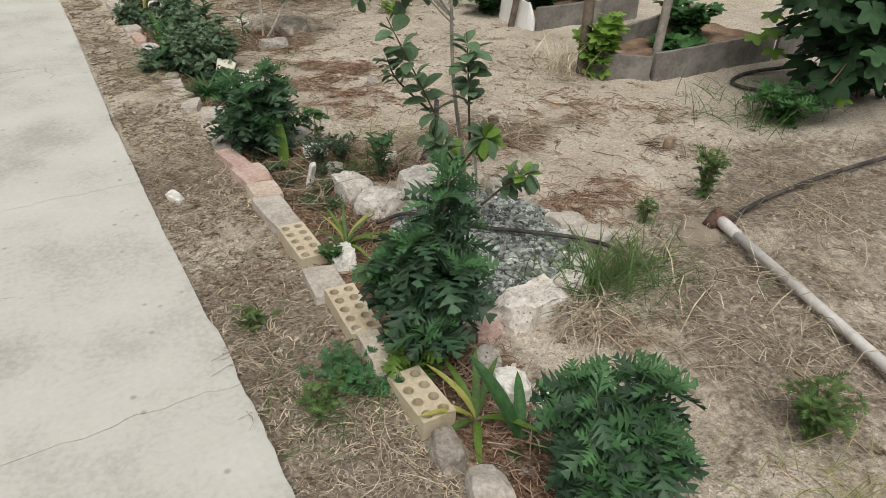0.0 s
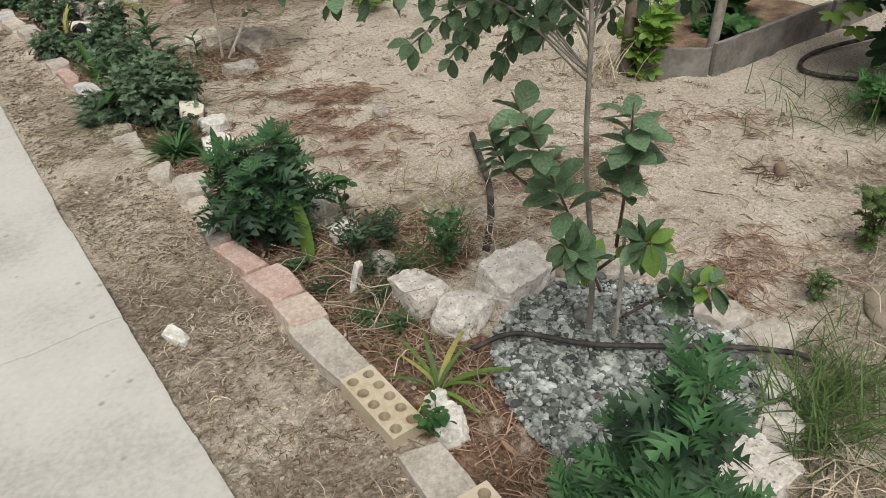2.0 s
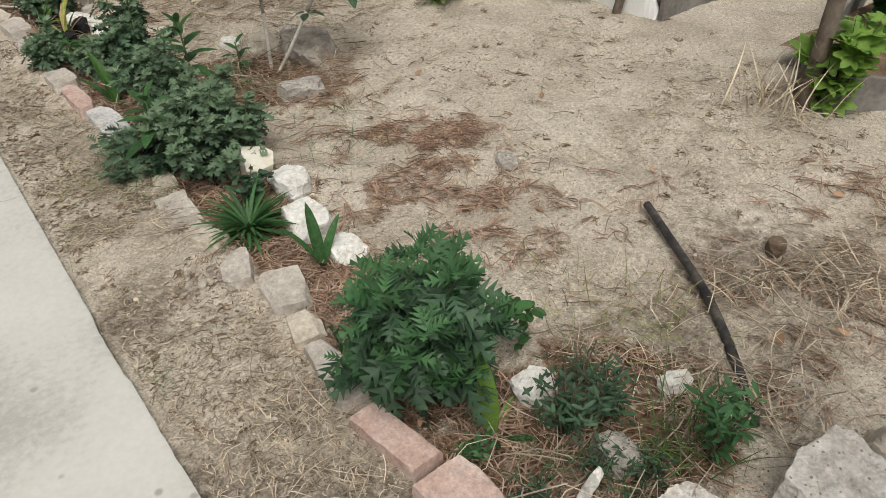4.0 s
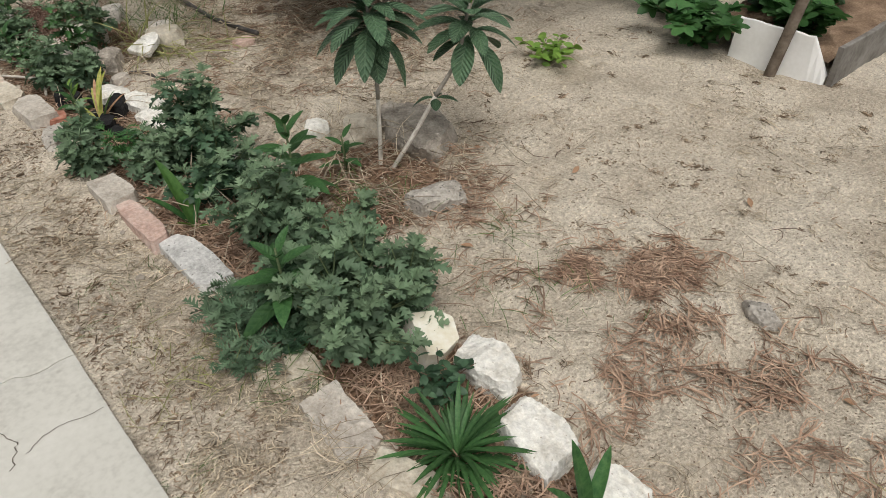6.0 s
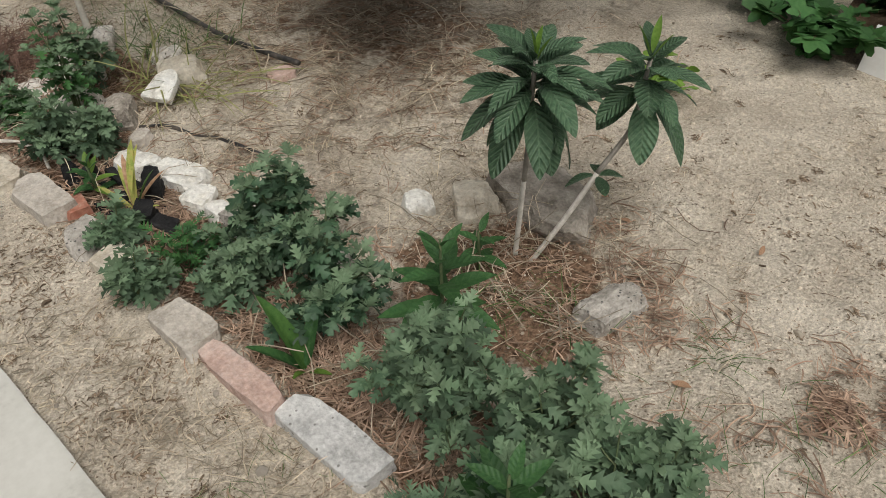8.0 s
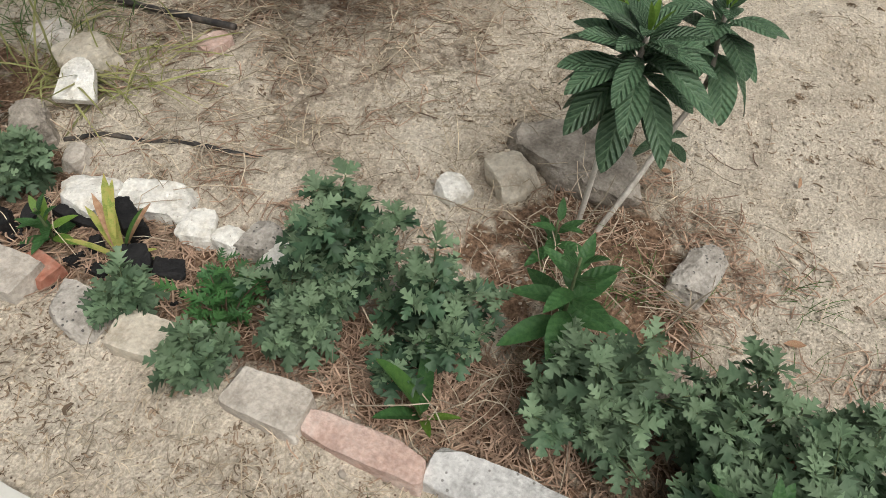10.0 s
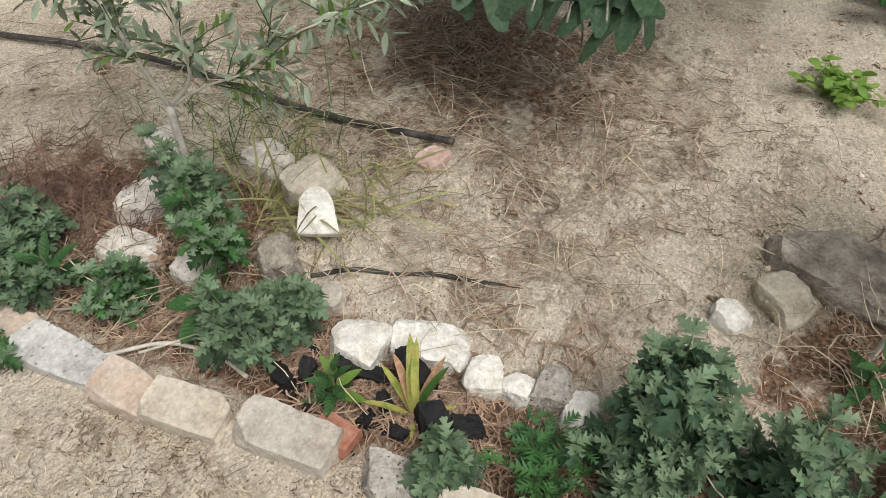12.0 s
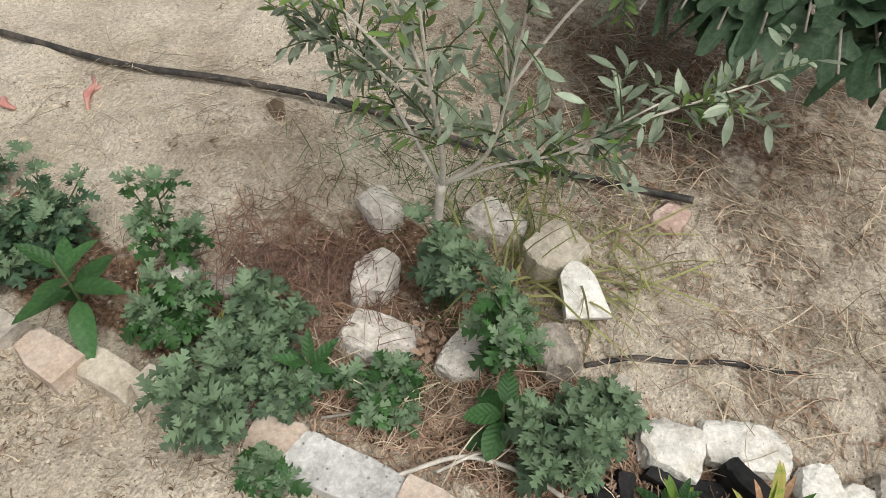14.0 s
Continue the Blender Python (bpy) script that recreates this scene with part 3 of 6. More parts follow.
stone(0.57, 7.27, 0.14, 0.11, 0.09, 92, "orange", EDGE, 0.7, 0.05)
stone(0.57, 7.57, 0.15, 0.08, 0.1, 85, "cream", EDGE, 0.85, 0.06)
stone(0.565, 7.73, 0.16, 0.08, 0.1, 83, "cream", EDGE, 0.85, 0.06)
stone(0.54, 7.88, 0.16, 0.09, 0.11, 80, "orange", EDGE, 0.85, 0.07)
stone(0.56, 8.12, 0.22, 0.1, 0.1, 88, "beige", EDGE, 0.8, 0.05)
stone(0.56, 8.40, 0.22, 0.1, 0.1, 92, "cream", EDGE, 0.8, 0.05)
# ring round the gravel
for a in ((0.97, 2.44, 0.17, 0.13, 0.14, 92, "concrete", RING, 0.7, 0.08), (1.02, 2.30, 0.18, 0.15, 0.13, 10, "concrete", RING, 0.5, 0.08),
          (1.25, 2.31, 0.24, 0.19, 0.15, 8, "concrete", RING, 0.8, 0.1), (1.44, 2.26, 0.15, 0.12, 0.12, 71, "cream", RING, 0.35, 0.07),
          (1.56, 2.15, 0.17, 0.12, 0.1, 160, "beige", RING, 0.55, 0.06), (1.60, 1.80, 0.18, 0.13, 0.11, 170, "beige", RING, 0.45, 0.07),
          (1.595, 1.66, 0.16, 0.12, 0.1, 0, "beige", RING, 0.6, 0.06), (1.36, 1.47, 0.15, 0.1, 0.1, 13, "concrete", RING, 0.55, 0.06),
          (1.14, 1.42, 0.25, 0.14, 0.16, 4, "concrete", RING, 0.75, 0.1), (1.47, 1.55, 0.12, 0.09, 0.08, 83, "white", RING, 0.5, 0.045),
          (0.90, 1.30, 0.12, 0.09, 0.09, 84, "grey", RING, 0.5, 0.05), (0.98, 1.42, 0.12, 0.09, 0.08, 70, "pink", RING, 0.5, 0.05),
          (0.91, 1.17, 0.13, 0.1, 0.1, 81, "white", RING, 0.5, 0.06), (0.96, 1.06, 0.1, 0.08, 0.08, 40, "white", RING, 0.5, 0.04)):
    stone(*a, group="stones round the gravel ring", rough=0.03)
for a in ((0.74, 2.0, 0.13, 0.09, 0.1, 80, "white"), (0.78, 2.1, 0.08, 0.06, 0.07, 20, "white"), (0.99, 2.93, 0.13, 0.11, 0.1, 88, "white"), (0.98, 2.67, 0.11, 0.09, 0.1, 79, "grey"),
          (1.26, 2.72, 0.1, 0.06, 0.06, 170, "white"), (1.0, 3.2, 0.13, 0.09, 0.08, 60, "white")):
    stone(*a, "half buried among the bed plants", 0.5, rough=0.035, group="loose stones")
# garden side of the bed
for a in ((0.985, 4.17, 0.2, 0.12, 0.1, 96, "white", BACK, 0.7, 0.06), (0.92, 3.95, 0.2, 0.14, 0.11, 86, "white", BACK, 0.65, 0.065),
          (0.94, 3.73, 0.16, 0.11, 0.1, 86, "white", BACK, 0.6, 0.05), (0.99, 4.49, 0.1, 0.08, 0.09, 87, "white", BACK, 0.5, 0.05),
          (1.40, 5.555, 0.11, 0.1, 0.1, 75, "white", RING, 0.4, 0.06), (1.53, 5.43, 0.17, 0.15, 0.15, 57, "cream", RING, 0.3, 0.09),
          (1.69, 5.26, 0.46, 0.25, 0.2, 76, "dark", RING, 0.4, 0.085), (1.40, 4.85, 0.21, 0.12, 0.13, 172, "grey", RING, 0.6, 0.075),
          (1.0, 5.49, 0.12, 0.1, 0.14, 48, "grey", BACK, 0.6, 0.1), (0.95, 5.84, 0.11, 0.09, 0.1, 10, "white", BACK, 0.5, 0.06),
          (0.91, 6.41, 0.17, 0.14, 0.12, 81, "white", BACK, 0.55, 0.075), (0.985, 6.25, 0.21, 0.13, 0.08, 104, "white", BACK, 0.85, 0.055),
          (0.945, 6.09, 0.11, 0.1, 0.1, 10, "white", BACK, 0.5, 0.06), (0.95, 6.0, 0.1, 0.09, 0.1, 160, "white", BACK, 0.5, 0.06),
          (0.99, 5.92, 0.12, 0.11, 0.1, 2, "grey", BACK, 0.5, 0.06), (1.0, 6.56, 0.1, 0.08, 0.09, 30, "beige", BACK, 0.5, 0.06),
          (1.42, 7.02, 0.19, 0.14, 0.13, 76, "concrete", RING, 0.5, 0.08), (1.36, 6.83, 0.18, 0.14, 0.15, 160, "cream", RING, 0.6, 0.1),
          (1.04, 6.74, 0.13, 0.11, 0.15, 45, "dark", RING, 0.5, 0.09), (0.98, 6.94, 0.2, 0.11, 0.14, 168, "concrete", RING, 0.5, 0.09),
          (0.92, 7.17, 0.22, 0.14, 0.13, 88, "concrete", RING, 0.5, 0.075), (1.08, 7.26, 0.17, 0.12, 0.14, 174, "concrete", RING, 0.5, 0.08),
          (1.30, 7.35, 0.14, 0.1, 0.13, 59, "concrete", RING, 0.5, 0.08), (0.87, 7.73, 0.1, 0.07, 0.17, 68, "white", BACK, 0.6, 0.12),
          (0.91, 7.63, 0.1, 0.08, 0.09, 74, "grey", BACK, 0.5, 0.05), (1.69, 3.79, 0.12, 0.08, 0.08, 56, "grey", "lying alone on the open sand", 0.4, 0.045),
          (1.64, 6.545, 0.11, 0.09, 0.07, 153, "pink", "under the end of the black hose", 0.8, 0.035)):
    stone(*a, group="stones on the garden side", rough=0.028)
# pointed white tile leaning in the grass, and the piece of foam
def arched_tile(width, length, thick):
    """A flat piece with a straight foot and a rounded, lopsided head; its rim is worn."""
    rim = [(0, -width * 0.5), (length * 0.62, -width * 0.44)]
    rim += [(length * (0.62 + 0.38 * math.sin(a)), width * (0.06 - 0.5 * math.cos(a)) * (1 - 0.12 * math.sin(a))) for a in np.linspace(0.25, math.pi - 0.35, 12)]
    rim += [(length * 0.5, width * 0.5), (0.01, width * 0.5)]
    rim = [(x, y * (1 - 0.22 * x / length)) for x, y in rim]
    n = len(rim)
    mx, my = sum(p[0] for p in rim) / n, sum(p[1] for p in rim) / n
    verts, faces = [], []
    for k, (z, shrink) in enumerate(((-thick / 2, 0.97), (thick * 0.3, 1.0), (thick / 2, 0.965), (thick / 2 + 0.001, 0.6))):
        verts += [(mx + (x - mx) * shrink, my + (y - my) * shrink, z + (0.0015 * math.sin(q * 2.3 + k) if k < 2 else 0)) for q, (x, y) in enumerate(rim)]
    for k in range(3):
        faces += [(k * n + q, k * n + (q + 1) % n, (k + 1) * n + (q + 1) % n, (k + 1) * n + q) for q in range(n)]
    faces += [tuple(range(n))[::-1], tuple(3 * n + q for q in range(n))]
    me = mesh_of("tile", verts, faces, [ROCKS["white"]])
    me.set_sharp_from_angle(angle=radians(35))
    return me


tri = arched_tile(0.125, 0.17, 0.028)
thing("tile", "pointed chalk-white broken tile resting on dry straw", "broken tile", "", tri, pose(1.155, 6.685, gz(1.16, 6.69) + 0.045, 0, -12, 30))
thing("foam_block", "yellowed white foam lump wedged between white stones", "foam", "", rock_mesh(0.14, 0.12, 0.1, 77, 0.9, 6, 0.008, FOAM, 18), pose(0.935, 4.33, gz(0.94, 4.33) + 0.035, 12, -14, 66))
stick = rock_mesh(0.035, 0.025, 0.16, 78, 0.6, 5, 0.03, ROCKS["white"])
thing("white_shard", "narrow upright white shard stuck in the bed soil", "shard", "", stick, pose(0.86, 2.65, gz(0.86, 2.65) + 0.05, 12, 8, 20))
thing("white_shard", "small cream chip lying beside the walkway", "shard", "", rock_mesh(0.11, 0.05, 0.03, 79, 0.6, 5, 0.03, ROCKS["white"]), pose(0.31, 2.79, gz(0.31, 2.79) + 0.012, 0, 0, 112))


# ---- perforated bricks ----
def brick_mesh(cells, W=0.1, cell=0.05, H=0.07, holes=12):
    L = cells * cell
    verts, faces = [], []
    cw = W / 2
    for i in range(cells):
        for j in range(2):
            cx0, cy0 = (i + 0.5) * cell - L / 2, (j + 0.5) * cw - W / 2
            b = len(verts)
            r = 0.0158
            for k in range(holes):
                a = 2 * math.pi * (k + 0.5) / holes
                c, s = math.cos(a), math.sin(a)
                m = max(abs(c) / (cell / 2), abs(s) / (cw / 2))
                verts.append((cx0 + c / m, cy0 + s / m, H / 2))
                verts.append((cx0 + c * r, cy0 + s * r, H / 2 - 0.0015))
                verts.append((cx0 + c * r * 0.95, cy0 + s * r * 0.95, H / 2 - 0.05))
            for k in range(holes):
                p, q = b + 3 * k, b + 3 * ((k + 1) % holes)
                faces += [(p, q, q + 1, p + 1), (p + 1, q + 1, q + 2, p + 2)]
            faces.append(tuple(b + 3 * k + 2 for k in range(holes)))
            for sx in (-1, 1):
                for sy in (-1, 1):
                    near = sorted(range(holes), key=lambda k: (verts[b + 3 * k][0] - cx0 - sx * cell / 2) ** 2 + (verts[b + 3 * k][1] - cy0 - sy * cw / 2) ** 2)[:2]
                    verts.append((cx0 + sx * cell / 2, cy0 + sy * cw / 2, H / 2))
                    f = (len(verts) - 1, b + 3 * near[0], b + 3 * near[1])
                    u = Vector(verts[f[1]]) - Vector(verts[f[0]])
                    w = Vector(verts[f[2]]) - Vector(verts[f[0]])
                    faces.append(f if u.cross(w).z > 0 else f[::-1])
    b = len(verts)
    for z in (H / 2, -H / 2):
        for sx, sy in ((-1, -1), (1, -1), (1, 1), (-1, 1)):
            verts.append((sx * L / 2, sy * W / 2, z))
    for k in range(4):
        faces.append((b + k, b + 4 + k, b + 4 + (k + 1) % 4, b + (k + 1) % 4))
    return mesh_of("perforated_brick", verts, faces, [BRICK], smooth=False)


for x, y, n, yaw, what in ((0.635, 2.15, 5, 91, "clean"), (0.625, 1.66, 5, 87, "chipped"), (0.635, 1.22, 4, 92, "worn")):
    thing("perforated_brick", f"{what} cream perforated brick laid flat in the bed border", "brick", "bricks in the border", brick_mesh(n), pose(x, y, gz(x, y) + 0.024, 2, -2, yaw))


# ---- leaf shapes: unit length along y, z up ----
def blade(width, rows=6, fold=0.25, droop=0.25, belly=0.45, tip=1.0, cols=1, ripple=0.0, veins=0):
    """A single leaf: width as a share of its length, folded along the rib and bent down."""
    verts, faces = [], []
    n = 2 * cols + 1
    for k in range(rows + 1):
        s = k / rows
        w = width / 2 * (math.sin(math.pi * min(1, s ** (math.log(0.5) / math.log(belly)))) ** (0.75 * tip) if 0 < s < 1 else 0.03)
        y, z = s - 0.12 * droop * s * s, -droop * s * s * 0.6
        for c in range(-cols, cols + 1):
            u = c / cols
            wave = ripple * math.sin(2 * math.pi * (veins * s - 1.6 * abs(u))) * (1 - u * u) if veins else 0
            verts.append((u * w, y, z + fold * abs(u) * w + wave))
    for k in range(rows):
        for c in range(n - 1):
            a = k * n + c
            faces.append((a, a + 1, a + n + 1, a + n))
    return verts, faces


def cutleaf(width, lobes, depth, sweep, droop, steps):
    """A deeply cut leaf in one skin: lobes in pairs, swept towards the tip, with toothed ends."""
    n = lobes * steps
    verts, faces = [], []
    for k in range(n + 1):
        q = k / n
        phase = (k % steps) / steps
        lobe = (1 - depth) + depth * max(0.0, 1 - abs(phase - 0.58) / (0.58 if phase < 0.58 else 0.3))
        env = max(0.02, math.sin(math.pi * min(1.0, 0.1 + 0.9 * q) ** 0.85)) ** 0.7
        x = width / 2 * env * lobe if 0 < k < n else 0.012
        y, z = 0.12 + 0.82 * q, -0.6 * droop * q * q
        wave = 0.03 * math.sin(k * 1.9)
        verts += [(-x, y + sweep * x, z + 0.18 * x - droop * 0.5 * x * x + wave * x), (0, y, z), (x, y + sweep * x, z + 0.18 * x - droop * 0.5 * x * x - wave * x)]
    for k in range(n):
        a = 3 * k
        faces += [(a, a + 1, a + 4, a + 3), (a + 1, a + 2, a + 5, a + 4)]
    m = len(verts)
    verts += [(-0.012, 0, 0), (0.012, 0, 0), (0.012, 0.14, 0), (-0.012, 0.14, 0)]
    faces.append((m, m + 1, m + 2, m + 3))
    return verts, faces


def palmate(lobes, stalk=0.12, droop=0.3, core=0.3, spread=0.3, n=44, rings=4):
    """A broad rounded lobed leaf in one skin. lobes: bearing and length."""
    verts, faces = [(0, stalk, 0.0)], []
    for k in range(n):
        a = radians(-168 + 336 * k / (n - 1))
        rim = core + max(length * 0.7 * math.exp(-((a - radians(b)) / spread) ** 2) for b, length in lobes) * (1 + 0.02 * (-1) ** k)
        near = min(abs(a - radians(b)) for b, _ in lobes)
        for q in range(1, rings + 1):
            d = rim * q / rings
            x, y = math.sin(a) * d, math.cos(a) * d + stalk
            verts.append((x, y, 0.09 * min(near, 0.5) * d - droop * (x * x + y * y) * 0.55))
    for k in range(n - 1):
        faces.append((0, 1 + (k + 1) * rings, 1 + k * rings))
        for q in range(rings - 1):
            a, b = 1 + k * rings + q, 1 + (k + 1) * rings + q
            faces.append((a, b, b + 1, a + 1))
    return verts, faces


FEATHER_LEAF = cutleaf(0.8, 4, 0.88, 0.75, 0.6, 7)
MUM_LEAF = cutleaf(0.84, 3, 0.72, 0.6, 0.65, 7)
VINE_LEAF = palmate([(0, 0.85), (52, 0.72), (-52, 0.72), (112, 0.5), (-112, 0.5)], 0.05, 0.25, 0.3, 0.42, 30, 2)
OVAL_LEAF = blade(0.58, 6, 0.2, 0.35, 0.48, 0.9, 1)
LANCE_LEAF = blade(0.36, 8, 0.25, 0.4, 0.4, 1.0, 2, 0.004, 6)
OLIVE_LEAF = blade(0.28, 4, 0.2, 0.1, 0.5)
STRAP_LEAF = blade(0.09, 9, 0.5, 1.1, 0.42, 0.7)
GRASS_LEAF = blade(0.02, 5, 0.3, 0.9, 0.35, 0.6)


def around(n, spread=math.pi * 2, golden=2.39996):
    return [(k * golden) % (2 * math.pi) for k in range(n)]


def bush(x, y, R, h, style, label, leaves=420, stems=13):
    """Leaning stems with side shoots: large drooping leaves below, tight whorls of younger ones at the tips."""
    mats = {"feather": (FEATHER, FEATHER_NEW, FEATHER_LEAF, 0.11), "silver": (SILVER, SILVER_NEW, MUM_LEAF, 0.066), "mum": (FEATHER, SILVER_NEW, MUM_LEAF, 0.066), "green": (BROAD_IS, SILVER_NEW, MUM_LEAF, 0.058)}[style]
    r = np.random.default_rng(int(x * 1000 + y * 77))
    base = thing("flower_bush", label, "bush", "bushes in the bed", at=pose(x, y, gz(x, y)))
    pos, way, size, tpos, tway, tsize = [], [], [], [], [], []
    each = leaves * 0.8 / stems
    for k, a in enumerate(around(stems)):
        a += r.uniform(-0.4, 0.4)
        out = math.sqrt((k + 0.5) / stems) * R * r.uniform(0.45, 1.2)
        top = Vector((math.cos(a) * out, math.sin(a) * out, h * (1 - 0.45 * min(1.3, out / R) ** 1.5) * r.uniform(0.5, 1.16)))
        mid = Vector((top.x * 0.35, top.y * 0.35, top.z * 0.55))
        main = curve_points([(top.x * 0.05, top.y * 0.05, -0.02), mid, top], 5)
        part("stem", mesh_of("stem", *tube(main, np.linspace(0.0045, 0.0018, len(main)), 4), [STEM]), base)
        lines = [(main, 0.28, int(each * 0.6))]
        for q in range(2):
            p = main[int(len(main) * r.uniform(0.45, 0.8))]
            b = a + r.uniform(-1.6, 1.6)
            reach = h * r.uniform(0.12, 0.26)
            tip = p + Vector((math.cos(b) * reach * 0.75, math.sin(b) * reach * 0.75, reach * r.uniform(0.2, 0.75)))
            side = curve_points([p, p.lerp(tip, 0.5) + Vector((0, 0, -0.006)), tip], 3)
            part("side_stem", mesh_of("side_stem", *tube(side, np.linspace(0.0024, 0.0014, len(side)), 4), [STEM]), base)
            lines.append((side, 0.3, int(each * 0.26)))
        for line, start, n in lines:
            for q in range(n):
                s = start + (1 - start) * ((q + r.random()) / n) ** 0.8
                p = line[min(int(s * (len(line) - 1)), len(line) - 1)]
                b = q * 2.4 + r.uniform(-0.5, 0.5)
                d = np.array([math.cos(b), math.sin(b), r.uniform(-0.75, 0.25) + 0.7 * (s - 0.4)]) + np.array([math.cos(a), math.sin(a), 0]) * 0.5 * out / R
                pos.append(np.array(p) + d * 0.008 + r.normal(0, 0.005, 3))
                way.append(d)
                size.append(mats[3] * r.uniform(0.6, 1.25) * (1.2 - 0.5 * s))
            for q in range(6):
                b = q * 2.4 + r.random()
                tpos.append(np.array(line[-1]) + np.array([0, 0, -0.004]))
                tway.append((math.cos(b) * 0.8, math.sin(b) * 0.8, r.uniform(0.2, 1.3)))
                tsize.append(mats[3] * r.uniform(0.4, 0.8))
    part("foliage", mesh_of("foliage", *many(mats[2], np.array(pos), np.array(way), size), [mats[0]]), base)
    part("young_leaves", mesh_of("young_leaves", *many(mats[2], np.array(tpos), np.array(tway), tsize), [mats[1]]), base, "lighter young shoots")
    return base


DARK = "dense dark green feathery flowerless bush in the bed"
GREY = "grey-green lobed-leaf bush with silvery shoots in the bed"
bush(0.87, 0.74, 0.145, 0.44, "feather", DARK, 500, 14)
bush(0.775, 1.43, 0.15, 0.62, "feather", DARK, 720, 16)
bush(0.79, 3.14, 0.225, 0.45, "feather", DARK, 640, 17)
bush(0.80, 4.50, 0.2, 0.36, "silver", GREY, 520, 16)
bush(0.92, 4.72, 0.15, 0.36, "silver", GREY, 320, 12)
bush(0.74, 4.70, 0.13, 0.22, "mum", GREY, 220, 9)
bush(0.88, 5.0, 0.18, 0.38, "silver", GREY, 420, 14)
bush(0.97, 4.48, 0.12, 0.24, "silver", GREY, 200, 8)
bush(0.95, 5.66, 0.19, 0.34, "mum", GREY, 480, 15)
bush(0.90, 5.40, 0.15, 0.38, "mum", GREY, 340, 11)
bush(0.80, 5.66, 0.13, 0.22, "silver", GREY, 260, 9)
bush(0.585, 5.81, 0.09, 0.14, "silver", GREY, 110, 6)
bush(0.67, 6.08, 0.065, 0.13, "silver", GREY, 90, 5)
bush(0.78, 6.68, 0.12, 0.28, "silver", GREY, 190, 8)
bush(0.88, 6.60, 0.09, 0.19, "silver", GREY, 150, 7)
bush(1.08, 7.06, 0.065, 0.42, "silver", GREY, 130, 6)
bush(0.72, 7.64, 0.11, 0.26, "green", GREY, 170, 7)
bush(0.83, 7.46, 0.09, 0.22, "silver", GREY, 140, 6)
bush(0.68, 7.3, 0.08, 0.16, "silver", GREY, 110, 5)
bush(0.94, 6.86, 0.07, 0.42, "green", GREY, 120, 6)
bush(0.79, 7.08, 0.13, 0.16, "green", GREY, 160, 8)
bush(0.56, 7.44, 0.14, 0.26, "silver", GREY, 200, 9)
bush(0.73, 7.42, 0.11, 0.22, "silver", GREY, 130, 7)
bush(0.82, 8.12, 0.2, 0.28, "mum", GREY, 340, 12)
bush(0.9, 7.76, 0.08, 0.42, "green", GREY, 90, 5)
bush(0.86, 8.55, 0.22, 0.34, "mum", GREY, 340, 12)
bush(0.495, 7.24, 0.045, 0.12, "green", "small lobed seedling growing against the border stone", 50, 3)


def leafy(name, x, y, leaves, mat, shape, label, category="plant", stem=0.0, mats=None, group="leafy plants in the bed"):
    """A plant of single large leaves. leaves: height of the foot, bearing, rise, length."""
    base = thing(name, label, category, group, at=pose(x, y, gz(x, y)))
    me = {m.name: mesh_of("leaf", *shape, [m]) for m in set([mat] + list(mats or []))}
    if stem:
        line = [(0, 0, -0.02), (0.004, 0.003, stem * 0.5), (0.0, 0.006, stem)]
        part("stem", mesh_of("stem", *tube(line, [0.006, 0.005, 0.003], 6), [STEM]), base)
    for k, (z, bearing, rise, length) in enumerate(leaves):
        a, e = radians(bearing), radians(rise)
        way = (math.cos(a) * math.cos(e), math.sin(a) * math.cos(e), math.sin(e))
        m = mats[k % len(mats)] if mats else mat
        part("leaf", me[m.name], base, "", leaf_pose((way[0] * 0.006, way[1] * 0.006, z), way, (0, 0, 1) if abs(rise) < 70 else (-way[0], -way[1], 0.3), length))
    return base


def whorl(n, z0, z1, rise0, rise1, l0, l1, turn=0.0):
    r = np.random.default_rng(int(n * 31 + z1 * 1000))
    return [(z0 + (z1 - z0) * k / n, math.degrees(a) + turn + r.uniform(-15, 15), rise0 + (rise1 - rise0) * k / n + r.uniform(-8, 8), l0 + (l1 - l0) * k / n) for k, a in enumerate(around(n))]


leafy("broadleaf_plant", 1.03, 5.12, whorl(16, 0.12, 0.36, -5, 65, 0.17, 0.07), BROAD, LANCE_LEAF, "upright broad-leaved green plant behind the bushes", stem=0.36)
leafy("broadleaf_plant", 0.70, 4.66, whorl(14, 0.12, 0.3, -20, 60, 0.17, 0.07, 40), BROAD, LANCE_LEAF, "broad-leaved green plant among grey-green bushes", stem=0.3)
leafy("broadleaf_plant", 0.68, 7.88, whorl(9, 0.1, 0.26, -15, 60, 0.18, 0.1, 80), BROAD, LANCE_LEAF, "broad-leaved green plant behind cream border stones", stem=0.27)
leafy("broadleaf_plant", 0.74, 7.27, whorl(10, 0.03, 0.14, 5, 65, 0.13, 0.07, 10), BROAD, LANCE_LEAF, "low dark green broad-leaved plant in the bed", stem=0.14)
leafy("broadleaf_plant", 0.75, 6.40, whorl(14, 0.02, 0.14, 5, 70, 0.09, 0.05, 0), LIME, LANCE_LEAF, "small bright green plant beside charcoal", stem=0.14, mats=[BROAD, BROAD, LIME])
leafy("broadleaf_plant", 0.80, 6.80, whorl(9, 0.04, 0.16, -20, 30, 0.12, 0.08, 0), BROAD, OVAL_LEAF, "dark oval-leaved plant in the bed", stem=0.16)
leafy("broadleaf_plant", 1.30, 5.22, whorl(9, 0.03, 0.16, 0, 50, 0.1, 0.06, 0), BROAD, LANCE_LEAF, "low green plant beside the loquat stem", stem=0.15)
